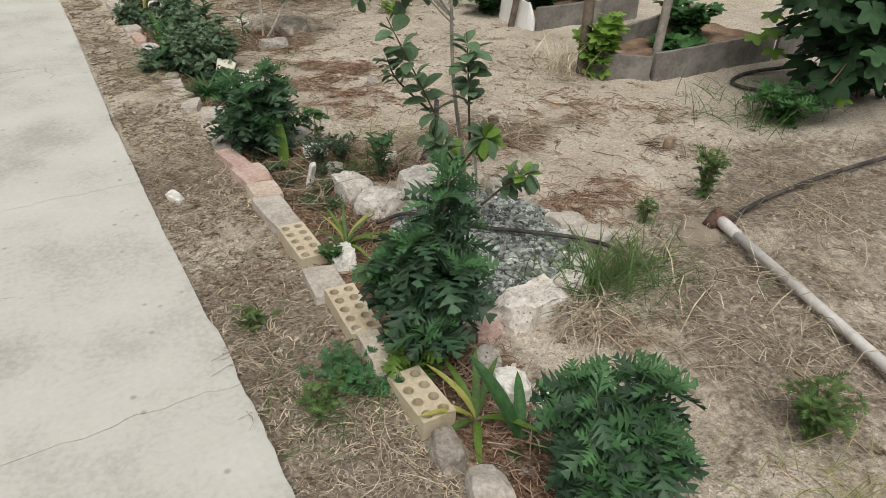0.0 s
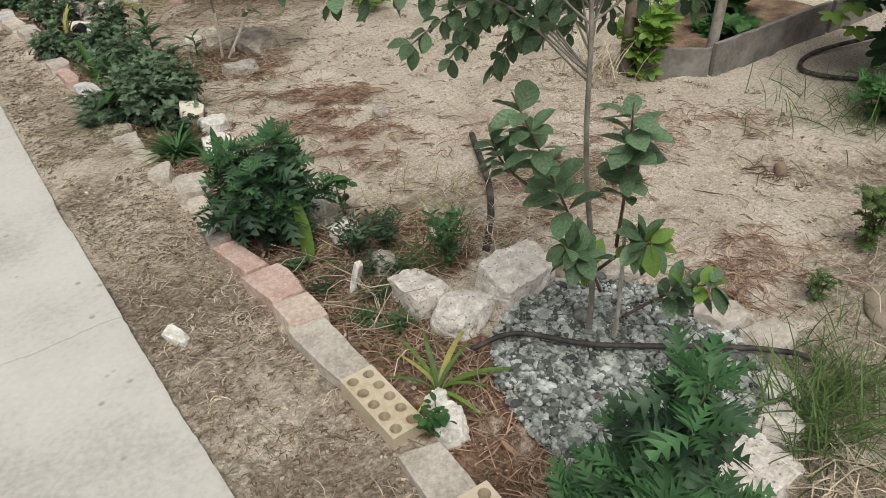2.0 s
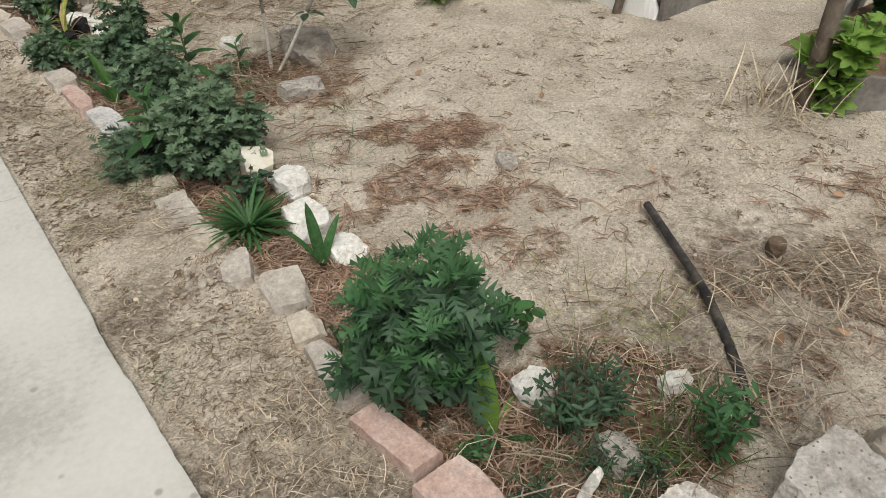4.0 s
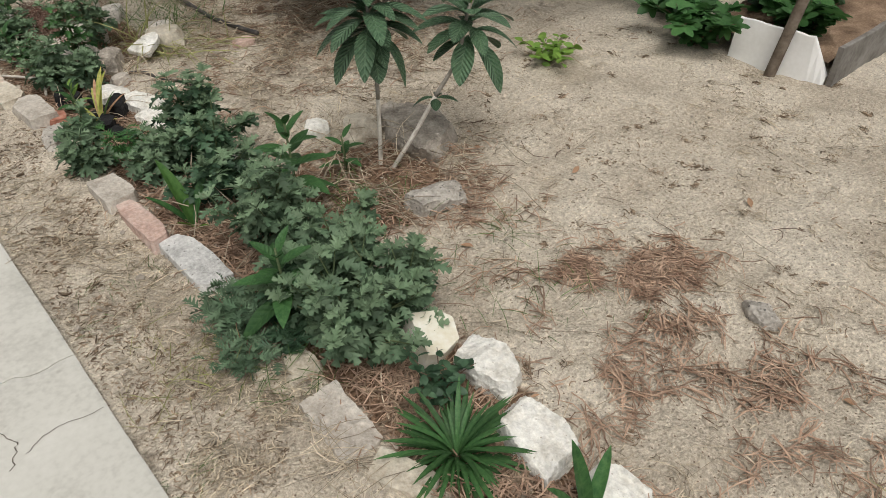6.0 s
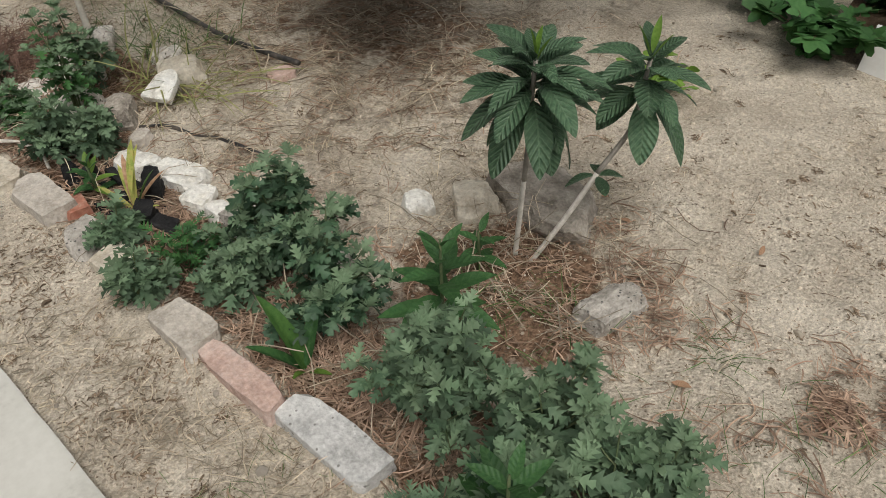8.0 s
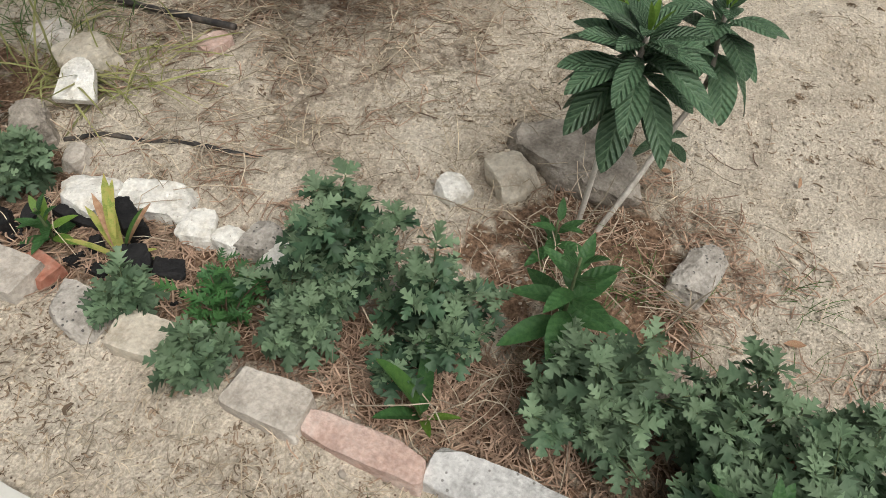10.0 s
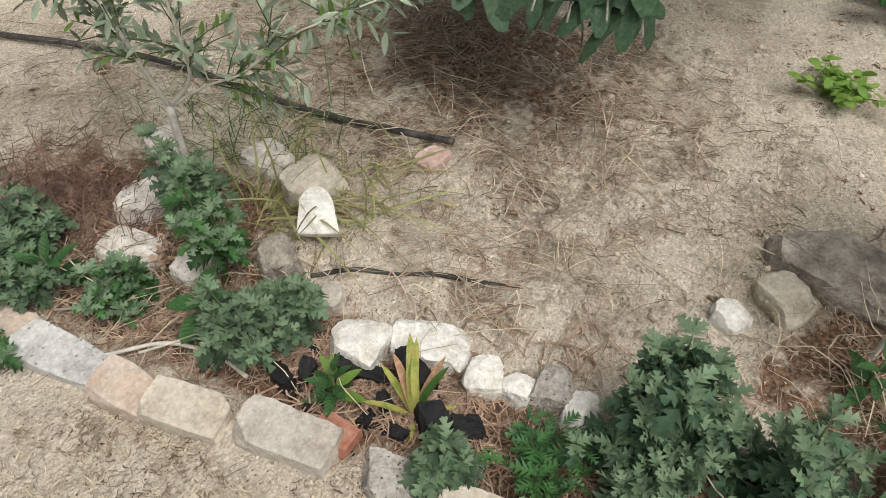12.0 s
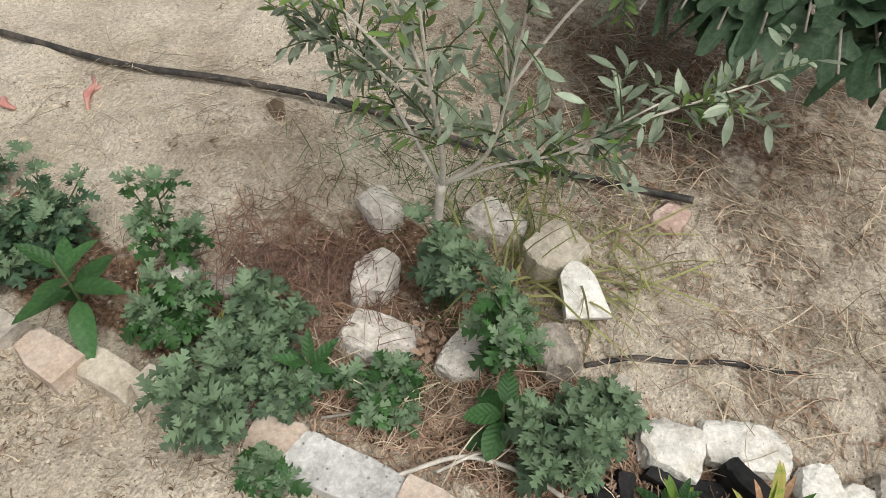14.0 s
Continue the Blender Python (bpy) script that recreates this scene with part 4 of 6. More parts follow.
leafy("canna", 0.745, 5.335, [(0.0, 110, 78, 0.27), (0.0, 215, 55, 0.12), (0.0, 280, 40, 0.1), (0.02, 20, 66, 0.2), (0.0, 150, 60, 0.2)], LIME, blade(0.19, 16, 0.45, 0.3, 0.42, 0.8, 3, 0.012, 4), "bright green upright canna-like leaf in the bed", mats=[CANNA, LIME, LIME, BROAD, BROAD])
leafy("canna", 0.83, 2.92, [(0.0, 80, 80, 0.26), (0.0, 180, 35, 0.11), (0.0, 300, 30, 0.12), (0.0, 20, 25, 0.12), (0.0, 240, 45, 0.1)], LIME, blade(0.2, 8, 0.35, 0.15, 0.45, 0.8, 2), "single upright lime green leaf under the feathery bush", mats=[LIME, BROAD, BROAD])
leafy("canna", 0.85, 3.74, [(0.0, 80, 75, 0.22), (0.0, 150, 65, 0.2), (0.0, 20, 60, 0.18), (0.0, 250, 50, 0.15)], BROAD, blade(0.18, 8, 0.4, 0.2, 0.45, 0.8, 2), "dark strap-leaved plant behind the feathery bush")
leafy("canna", 0.82, 1.0, [(0.0, 110, 60, 0.28), (0.0, 5, 25, 0.22), (0.0, 215, 12, 0.2), (0.0, 60, 40, 0.2), (0.0, 300, 20, 0.18)], BROAD, blade(0.17, 9, 0.4, 0.35, 0.42, 0.8, 2), "broad strap-leaved green plant beside the dark stone")
leafy("strap_plant", 0.76, 1.13, [(0.0, b, r, 0.2) for b, r in ((90, 55), (150, 45), (200, 40), (240, 35), (120, 70), (40, 50), (300, 45), (180, 60), (60, 65))], YELLOW, blade(0.11, 9, 0.5, 0.9, 0.42, 0.7), "yellow-green clump of strap leaves in the bed", mats=[LIME, YELLOW, GRASS])
leafy("strap_plant", 0.80, 2.13, [(0.0, b, r, l) for b, r, l in ((95, 72, 0.17), (140, 60, 0.14), (30, 55, 0.2), (330, 50, 0.22), (10, 70, 0.16), (200, 40, 0.1), (280, 45, 0.15), (70, 80, 0.17), (120, 80, 0.15), (300, 65, 0.16), (345, 30, 0.2))], LIME, STRAP_LEAF, "light green strap-leaved clump with drooping leaf tips", mats=[LIME, GRASS, YELLOW])
leafy("rosette_plant", 0.755, 4.05, [(0.0, math.degrees(a) + k * 3, 80 - k * 0.5, 0.155 + 0.035 * math.sin(k * 1.7)) for k, a in enumerate(around(140))], BROAD, blade(0.072, 8, 0.3, 0.95, 0.6, 0.9), "dense rosette of narrow dark green leaves at the border")
leafy("yellow_iris", 0.785, 6.205, [(0.0, 75, 66, 0.17), (0.0, 30, 82, 0.25), (0.0, 320, 74, 0.19), (0.0, 120, 52, 0.15), (0.02, 345, 55, 0.16), (0.0, 290, 45, 0.12), (0.0, 200, 40, 0.09), (0.0, 300, 10, 0.11), (0.08, 20, 70, 0.16), (0.0, 60, 78, 0.2)], YELLOW, blade(0.12, 8, 0.5, 0.35, 0.5, 0.6), "yellowing sword-leaved iris clump among charcoal lumps", mats=[YELLOW, YELLOW, CANNA, YELLOW, DRYLEAF])


def tuft(x, y, n, length, mat, label, spread=0.06, rise=(35, 80), lean=None, name="grass_tuft"):
    r = np.random.default_rng(int(x * 911 + y * 357))
    a = r.uniform(0, 2 * math.pi, n)
    e = np.radians(r.uniform(*rise, n))
    pos = np.stack([x + r.normal(0, spread, n), y + r.normal(0, spread, n), np.zeros(n)], 1)
    pos[:, 2] = ground_z(pos[:, 0], pos[:, 1]) - 0.004
    way = np.stack([np.cos(a) * np.cos(e), np.sin(a) * np.cos(e), np.sin(e)], 1)
    if lean is not None:
        way = way + np.array(lean)
    me = mesh_of("grass", *many(GRASS_LEAF, pos, way, length * r.uniform(0.5, 1.2, n)), [mat])
    return thing(name, label, "grass", "grass tufts", me, kind="stuff")


tuft(1.43, 1.42, 280, 0.2, GRASS, "green grass tuft leaning over the ring stones", 0.08)
tuft(1.58, 1.36, 130, 0.13, GRASS, "green grass patch beside the gravel ring", 0.13)
tuft(1.62, 1.44, 160, 0.16, GRASS, "green grass leaning over the drip hose end", 0.07)
tuft(1.7, 1.58, 150, 0.1, GRASS, "thin green grass patch behind the ring stones", 0.14)
tuft(1.27, 6.92, 85, 0.34, GRASS_DRY, "long yellow-green grass drooping between ring stones", 0.05, (20, 60), (0.5, -0.55, 0))
tuft(1.42, 6.68, 60, 0.3, GRASS_DRY, "long yellowed grass blades lying on the sand", 0.08, (10, 45), (0.3, -0.3, 0))
tuft(1.52, 7.4, 170, 0.13, GRASS, "dark green grass under the olive tree", 0.14, (30, 80))
tuft(1.5, 7.1, 120, 0.2, GRASS, "green grass behind the ring stones", 0.12, (30, 80))
tuft(1.36, 6.02, 26, 0.12, STRAW, "small dry grass tuft on open sand", 0.02, (40, 85))
tuft(1.53, 5.62, 16, 0.14, STRAW, "thin dry stalks on open sand", 0.03, (40, 85))
tuft(0.27, 3.58, 40, 0.07, GRASS, "small weed tuft at the edge of the walkway", 0.035, (15, 60))
tuft(0.27, 4.40, 40, 0.06, GRASS, "small weed tuft at the edge of the walkway", 0.04, (15, 60))
tuft(0.43, 1.33, 150, 0.12, GRASS, "green weed patch between walkway and border", 0.1, (10, 60))
tuft(0.38, 1.7, 60, 0.08, GRASS, "sparse green weeds between walkway and border", 0.08, (10, 60))
tuft(0.33, 2.25, 50, 0.08, GRASS, "sparse green weeds between walkway and border", 0.07, (10, 60))
tuft(0.47, 4.7, 160, 0.1, GRASS_DRY, "low yellow-green weeds along the border", 0.1, (10, 60))
tuft(0.6, 4.52, 110, 0.1, GRASS, "green grassy weeds over the border stones", 0.06, (15, 60))
tuft(0.6, 4.42, 70, 0.14, STRAW, "uprooted pale dry straw tuft lying by the border", 0.02, (0, 14), (-0.7, 0.5, 0))
tuft(0.4, 5.15, 90, 0.07, GRASS, "sparse green weeds on the strip", 0.1, (10, 60))
tuft(0.36, 4.1, 60, 0.07, GRASS_DRY, "sparse weeds on the strip", 0.1, (10, 60))
tuft(1.35, 4.22, 60, 0.1, GRASS, "sparse grass on the sand beside the bed", 0.09, (20, 70))
tuft(1.15, 4.5, 60, 0.09, GRASS, "sparse grass on the sand beside the bed", 0.09, (20, 70))
tuft(1.45, 4.58, 30, 0.12, GRASS, "small grass tuft on sand", 0.03, (30, 80))
tuft(0.9, 2.62, 120, 0.12, GRASS, "thin green grass among the bed litter", 0.1, (20, 75))
tuft(0.84, 2.4, 80, 0.1, GRASS, "thin green grass among the bed litter", 0.08, (20, 75))
tuft(1.12, 2.6, 110, 0.15, GRASS, "fine green weeds behind the ring stones", 0.06, (40, 85))
tuft(1.35, 2.95, 120, 0.14, GRASS_DRY, "dry yellow-green weeds beside the hose piece", 0.12, (15, 60))
tuft(1.6, 2.75, 80, 0.14, STRAW, "dry straw stalks on the sand", 0.12, (10, 60))
tuft(1.28, 5.0, 90, 0.14, GRASS, "fine green grass beside the loquat stems", 0.08, (20, 70))
tuft(0.98, 6.95, 50, 0.12, GRASS, "fine grass in the ring", 0.06, (20, 75))
tuft(1.75, 4.0, 30, 0.08, STRAW, "dry stalks on open sand", 0.1, (10, 60))
tuft(2.75, 3.35, 60, 0.3, STRAW, "tall dry stalks beside the raised bed", 0.1, (50, 85))
tuft(3.3, 2.3, 200, 0.22, GRASS, "green weeds at the foot of the vine", 0.2, (20, 80))
tuft(1.0, 8.2, 60, 0.1, STRAW, "dry grass patch on sand", 0.14, (10, 60))
tuft(1.5, 8.3, 220, 0.1, STRAW, "dry grass patch beside the black hose", 0.25, (10, 60))
tuft(1.35, 0.45, 120, 0.14, GRASS_DRY, "yellow-green weeds on the sand", 0.1, (20, 70))


def herb(x, y, R, h, mat, label, n=160, leaf=OVAL_LEAF, size=0.03, name="herb", stems=7, wood=TWIG):
    r = np.random.default_rng(int(x * 577 + y * 191))
    base = thing(name, label, "plant", "herbs and weeds", at=pose(x, y, gz(x, y)))
    pos, way = [], []
    for k, a in enumerate(around(stems)):
        out = R * math.sqrt((k + 0.4) / stems)
        line = curve_points([(0, 0, -0.01), (math.cos(a) * out * 0.5, math.sin(a) * out * 0.5, h * 0.6), (math.cos(a) * out, math.sin(a) * out, h * r.uniform(0.7, 1))], 4)
        part("stem", mesh_of("stem", *tube(line, np.linspace(0.0028, 0.001, len(line)), 4), [wood]), base)
        for q in range(n // stems):
            s = 0.2 + 0.8 * r.random()
            p = np.array(line[int(s * (len(line) - 1))])
            d = np.array([math.cos(q * 2.4), math.sin(q * 2.4), r.uniform(-0.1, 0.7)])
            pos.append(p + r.normal(0, 0.006, 3))
            way.append(d)
    if mat:
        part("foliage", mesh_of("foliage", *many(leaf, np.array(pos), np.array(way), size * r.uniform(0.6, 1.2, len(pos))), [mat]), base)
    return base


herb(0.6, 4.77, 0.11, 0.12, SILVER, "grey-green fern-like weed leaning over the border stones", 220, FEATHER_LEAF, 0.05, stems=12)
herb(0.54, 4.62, 0.12, 0.07, SILVER, "low fern-like weed spreading onto the strip", 130, FEATHER_LEAF, 0.045, stems=12)
herb(0.66, 4.6, 0.07, 0.08, FEATHER, "small dark fern-like weed against the border stone", 110, FEATHER_LEAF, 0.045, stems=7)
herb(0.5, 1.42, 0.13, 0.07, FEATHER_NEW, "low spreading fern-like weed on the strip", 150, FEATHER_LEAF, 0.04, stems=12)
herb(0.4, 1.36, 0.09, 0.06, GRASS, "low spreading weed on the strip beside the walkway", 90, FEATHER_LEAF, 0.035, stems=9)
herb(0.58, 1.33, 0.06, 0.06, FEATHER_NEW, "small fern-like weed against the border brick", 60, FEATHER_LEAF, 0.04, stems=6)
herb(0.34, 1.8, 0.08, 0.05, GRASS, "tiny grassy weed near the walkway edge", 60, OLIVE_LEAF, 0.04, stems=8)
for x, y, R, h, mat in ((0.78, 2.72, 0.08, 0.06, FEATHER), (0.9, 2.56, 0.09, 0.07, FEATHER), (0.8, 2.5, 0.07, 0.05, FEATHER_NEW), (0.93, 2.68, 0.08, 0.08, FEATHER), (0.86, 2.4, 0.07, 0.06, FEATHER_NEW), (1.0, 2.6, 0.08, 0.07, FEATHER), (1.1, 2.88, 0.09, 0.08, FEATHER), (0.76, 2.9, 0.06, 0.05, FEATHER_NEW)):
    herb(x, y, R, h, mat, "low fine-leaved green weed covering the bed soil", 130, OLIVE_LEAF, 0.022, stems=10)
herb(0.95, 2.80, 0.12, 0.18, FEATHER, "low dark woody herb in the bed", 260, OLIVE_LEAF, 0.032, stems=12)
herb(1.05, 2.76, 0.1, 0.15, FEATHER, "low dark woody herb in the bed", 200, OLIVE_LEAF, 0.032, stems=10)
herb(1.14, 2.53, 0.08, 0.22, FEATHER_NEW, "fine-leaved green herb behind the ring stones", 200, OLIVE_LEAF, 0.04, stems=9)
herb(1.06, 3.06, 0.05, 0.2, BROAD_IS, "thin seedling with a few leaves beside the bush", 26, OVAL_LEAF, 0.045, stems=2)
herb(2.28, 1.72, 0.09, 0.24, GRASS, "small feathery green weed on the sand", 260, FEATHER_LEAF, 0.035, stems=9)
herb(1.48, 0.62, 0.12, 0.16, GRASS, "small feathery weed beside the dark bush", 240, FEATHER_LEAF, 0.035, stems=9)
herb(1.9, 1.68, 0.05, 0.12, GRASS, "tiny green weed on the sand", 70, FEATHER_LEAF, 0.03, stems=5)
herb(0.7, 1.36, 0.08, 0.14, LIME, "bright green fern-like seedling in the border", 90, FEATHER_LEAF, 0.07, stems=5)
herb(0.745, 5.86, 0.11, 0.12, BROAD_IS, "bright green fern-like seedlings in the bed", 60, FEATHER_LEAF, 0.055, stems=7)
herb(0.82, 5.9, 0.09, 0.1, FEATHER_NEW, "green compound-leaved seedlings in the bed", 50, FEATHER_LEAF, 0.055, stems=6)
herb(0.84, 4.2, 0.11, 0.13, FEATHER, "small rose-like seedlings behind the rosette plant", 130, OVAL_LEAF, 0.035, stems=8)
herb(0.7, 2.0, 0.06, 0.1, BROAD_IS, "green seedlings beside the brick", 60, OVAL_LEAF, 0.03, stems=5)
herb(0.93, 7.04, 0.06, 0.1, RUSSET, "red-tipped low weed against the ring stones", 60, OVAL_LEAF, 0.022, stems=5)
herb(3.35, 2.15, 0.25, 0.2, BROAD_IS, "green fern-like weeds below the vine", 260, FEATHER_LEAF, 0.08, stems=12)
herb(2.6, 5.35, 0.2, 0.08, LIME, "bright green ground weed on the far sand", 150, OVAL_LEAF, 0.05, stems=9)


# ---- trees ----
def branch(name, ctrl, r0, r1, mat, parent, sides=7):
    line = curve_points(ctrl, 6)
    part(name, mesh_of(name, *tube(line, np.linspace(r0, r1, len(line)), sides), [mat]), parent)
    return line


def spray(parent, me, line, n, size, start, r, flat=0.35, droop=0.0):
    """Single leaves, each its own piece, set round a shoot."""
    for k in range(n):
        s = start + (1 - start) * (k + r.random() * 0.6) / n
        i = min(int(s * (len(line) - 1)), len(line) - 2)
        p, d = line[i], (line[i + 1] - line[i]).normalized()
        a = k * 2.4 + r.uniform(-0.3, 0.3)
        side = d.cross(Vector((0.2, 0.4, 0.9))).normalized()
        out = side * math.cos(a) + side.cross(d) * math.sin(a)
        way = out + d * r.uniform(0.2, 0.8) + Vector((0, 0, -droop + r.uniform(-0.2, flat)))
        part("leaf", me[int(r.integers(len(me)))], parent, "", leaf_pose(p + out * 0.004, way, (r.normal(0, 0.3), r.normal(0, 0.3), 1), size * r.uniform(0.7, 1.15)))


apple = thing("apple_tree", "young apple tree with grey-green oval leaves in the gravel ring", "tree", at=pose(0, 0, 0))
apple_leaf = [mesh_of("leaf", *blade(0.58, 7, f, d, 0.5, 0.9, 2, 0.004, 5), [APPLE]) for f, d in ((0.25, 0.4), (0.1, 0.6), (0.4, 0.25))] + [mesh_of("leaf", *OVAL_LEAF, [LIME])]
green3 = apple_leaf[:3]
r = np.random.default_rng(5)
branch("trunk", [(1.25, 2.0, -0.03), (1.24, 2.0, 0.25), (1.2, 2.02, 0.6), (1.18, 2.02, 0.95), (1.15, 2.04, 1.2)], 0.0095, 0.004, BARK, apple)
branch("trunk", [(1.30, 1.95, -0.03), (1.24, 1.9, 0.2), (1.2, 1.88, 0.45)], 0.008, 0.004, BARK_PALE, apple)
SHOOTS = [((1.2, 1.98, 0.3), (1.08, 1.98, 0.55), (0.94, 2.0, 0.84), 24, 0.095), ((1.2, 1.9, 0.4), (1.17, 1.87, 0.6), (1.15, 1.86, 0.8), 24, 0.09),
          ((1.22, 1.95, 0.22), (1.12, 1.92, 0.38), (1.04, 1.93, 0.46), 22, 0.085), ((1.26, 1.9, 0.14), (1.3, 1.8, 0.26), (1.32, 1.68, 0.36), 18, 0.08),
          ((1.2, 1.95, 0.3), (1.22, 1.86, 0.42), (1.2, 1.8, 0.46), 18, 0.08), ((1.1, 2.0, 0.5), (1.02, 2.1, 0.6), (1.0, 2.14, 0.68), 14, 0.075),
          ((1.2, 2.02, 0.78), (0.98, 2.14, 1.0), (0.62, 2.22, 1.04), 34, 0.075), ((1.2, 2.02, 0.8), (1.0, 2.14, 0.98), (0.8, 2.2, 0.9), 26, 0.065),
          ((1.2, 2.02, 0.8), (1.05, 2.14, 0.96), (0.92, 2.22, 0.83), 24, 0.065), ((1.2, 2.02, 0.8), (1.1, 2.16, 0.97), (1.0, 2.26, 0.88), 24, 0.065),
          ((1.2, 2.02, 0.8), (1.12, 2.14, 0.92), (1.08, 2.23, 0.77), 24, 0.065), ((1.19, 2.02, 0.85), (1.2, 2.15, 0.97), (1.2, 2.23, 0.83), 24, 0.065),
          ((1.19, 2.02, 0.85), (1.26, 2.14, 0.97), (1.32, 2.22, 0.8), 24, 0.065), ((1.19, 2.02, 0.88), (1.3, 2.1, 1.0), (1.44, 2.18, 0.82), 24, 0.065),
          ((1.18, 2.02, 0.9), (1.26, 2.02, 1.02), (1.36, 2.02, 0.94), 22, 0.065), ((1.18, 2.02, 0.92), (1.05, 2.2, 1.08), (0.94, 2.34, 0.98), 24, 0.07),
          ((1.18, 2.02, 0.95), (1.1, 2.1, 1.1), (0.98, 2.12, 1.06), 24, 0.065), ((1.18, 2.02, 0.95), (1.2, 2.25, 1.08), (1.2, 2.4, 0.98), 24, 0.065),
          ((1.17, 2.02, 1.0), (1.3, 2.2, 1.1), (1.42, 2.32, 1.0), 24, 0.065), ((1.17, 2.02, 1.0), (1.0, 2.02, 1.12), (0.86, 2.06, 1.06), 22, 0.07),
          ((1.18, 2.02, 0.92), (1.36, 1.98, 1.0), (1.5, 1.96, 0.9), 26, 0.07), ((1.18, 2.02, 0.95), (1.38, 2.08, 1.04), (1.56, 2.1, 0.96), 26, 0.07), ((1.17, 2.02, 1.0), (1.34, 1.94, 1.08), (1.46, 1.9, 1.02), 24, 0.07)]
for a, b, c, n, size in SHOOTS:
    low = c[2] < 0.85 and c[1] < 2.16
    line = branch("shoot", [a, b, c], 0.005 if low else 0.003, 0.0018, TWIG if low else BARK, apple, 5)
    spray(apple.children[-1], green3 if c[2] > 0.5 else apple_leaf, line, n + 6 if low else n + 16, size * (0.9 if low else 0.72), 0.45 if low else 0.3, r, 0.3 if low else 0.05, 0.12 if low else 0.35)

loquat = thing("loquat_tree", "young two-stemmed loquat with long ribbed dark leaves in the stone ring", "tree", at=pose(0, 0, 0))
loq = [mesh_of("leaf", *blade(w, 60, f, d, 0.6, 0.9, 3, 0.013, 11), [LOQUAT]) for w, f, d in ((0.42, 0.2, 0.8), (0.37, 0.3, 1.15), (0.44, 0.12, 0.55), (0.4, 0.2, 1.0))]
loq_new = mesh_of("leaf", *blade(0.22, 10, 0.5, 0.1, 0.5), [LIME])
HEADS = []
for foot, top, tip in (([(1.44, 5.19, -0.03), (1.445, 5.19, 0.1), (1.45, 5.19, 0.25)], [(1.45, 5.19, 0.25), (1.44, 5.18, 0.4), (1.42, 5.17, 0.52), (1.415, 5.165, 0.63)], (1.415, 5.165, 0.61)),
                       ([(1.45, 5.14, -0.03), (1.53, 5.09, 0.12), (1.6, 5.05, 0.26)], [(1.6, 5.05, 0.26), (1.67, 5.01, 0.39), (1.71, 5.02, 0.48), (1.745, 5.03, 0.56)], (1.745, 5.03, 0.54))):
    branch("trunk", foot, 0.0085, 0.0078, BARK_PALE, loquat)
    branch("upper_stem", top, 0.0078, 0.006, BARK, loquat)
    HEADS.append((loquat.children[-1], tip))
r = np.random.default_rng(8)
for (stem, (cx, cy, cz)), n, big in ((HEADS[0], 42, 0.175), (HEADS[1], 24, 0.175)):
    for k, a in enumerate(around(n)):
        a += r.uniform(-0.3, 0.3)
        e = radians(74 - 98 * k / n + r.uniform(-10, 10))
        way = (math.cos(a) * math.cos(e), math.sin(a) * math.cos(e), math.sin(e))
        m = loq_new if k < 3 else loq[int(r.integers(4))]
        part("leaf", m, stem, "", leaf_pose((cx + way[0] * 0.01, cy + way[1] * 0.01, cz + 0.03 - 0.14 * k / n), way, (0, 0, 1), big * (0.5 + 0.55 * min(1, 2.4 * k / n)) * r.uniform(0.75, 1.12)))
for k in range(4):
    part("leaf", loq[k % 3], HEADS[1][0], "", leaf_pose((1.6, 5.05, 0.25), (math.cos(k * 1.7 + 0.6), math.sin(k * 1.7 + 0.6), 0.25), (0, 0, 1), 0.085))

olive = thing("olive_tree", "young olive tree with pale forked trunk and grey-green leaves", "tree", at=pose(0, 0, 0))
branch("trunk", [(1.165, 7.13, -0.03), (1.17, 7.125, 0.15), (1.168, 7.115, 0.37)], 0.015, 0.012, BARK_PALE, olive)
r = np.random.default_rng(12)
OL = [((1.168, 7.115, 0.36), (1.12, 7.1, 0.5), (1.07, 7.12, 0.75), (1.05, 7.16, 1.05)), ((1.168, 7.115, 0.36), (1.18, 7.02, 0.48), (1.14, 6.98, 0.68), (1.1, 6.95, 1.0)),
      ((1.168, 7.115, 0.36), (1.2, 7.0, 0.44), (1.22, 6.86, 0.52), (1.2, 6.7, 0.72)), ((1.168, 7.115, 0.36), (1.2, 7.2, 0.45), (1.24, 7.32, 0.58), (1.26, 7.46, 0.78)),
      ((1.07, 7.12, 0.72), (1.14, 7.24, 0.86), (1.2, 7.34, 1.0), (1.2, 7.4, 1.15)), ((1.14, 6.98, 0.7), (1.2, 6.9, 0.86), (1.3, 6.8, 0.98), (1.38, 6.7, 1.05)),
      ((1.14, 6.98, 0.7), (1.24, 7.05, 0.88), (1.34, 7.1, 1.0), (1.42, 7.1, 1.12)), ((1.2, 6.84, 0.54), (1.24, 6.72, 0.64), (1.3, 6.6, 0.7), (1.36, 6.5, 0.74)),
      ((1.07, 7.12, 0.7), (1.05, 7.25, 0.82), (1.06, 7.38, 0.92), (1.1, 7.5, 1.0)), ((1.1, 7.1, 0.6), (1.16, 7.26, 0.64), (1.22, 7.42, 0.66), (1.24, 7.52, 0.62)),
      ((1.06, 7.14, 0.9), (1.0, 7.1, 1.05), (0.98, 7.05, 1.2), (0.98, 7.0, 1.3)), ((1.12, 6.96, 0.9), (1.1, 6.86, 1.02), (1.12, 6.76, 1.12), (1.16, 6.66, 1.18))]
pos, way, npos, nway = [], [], [], []
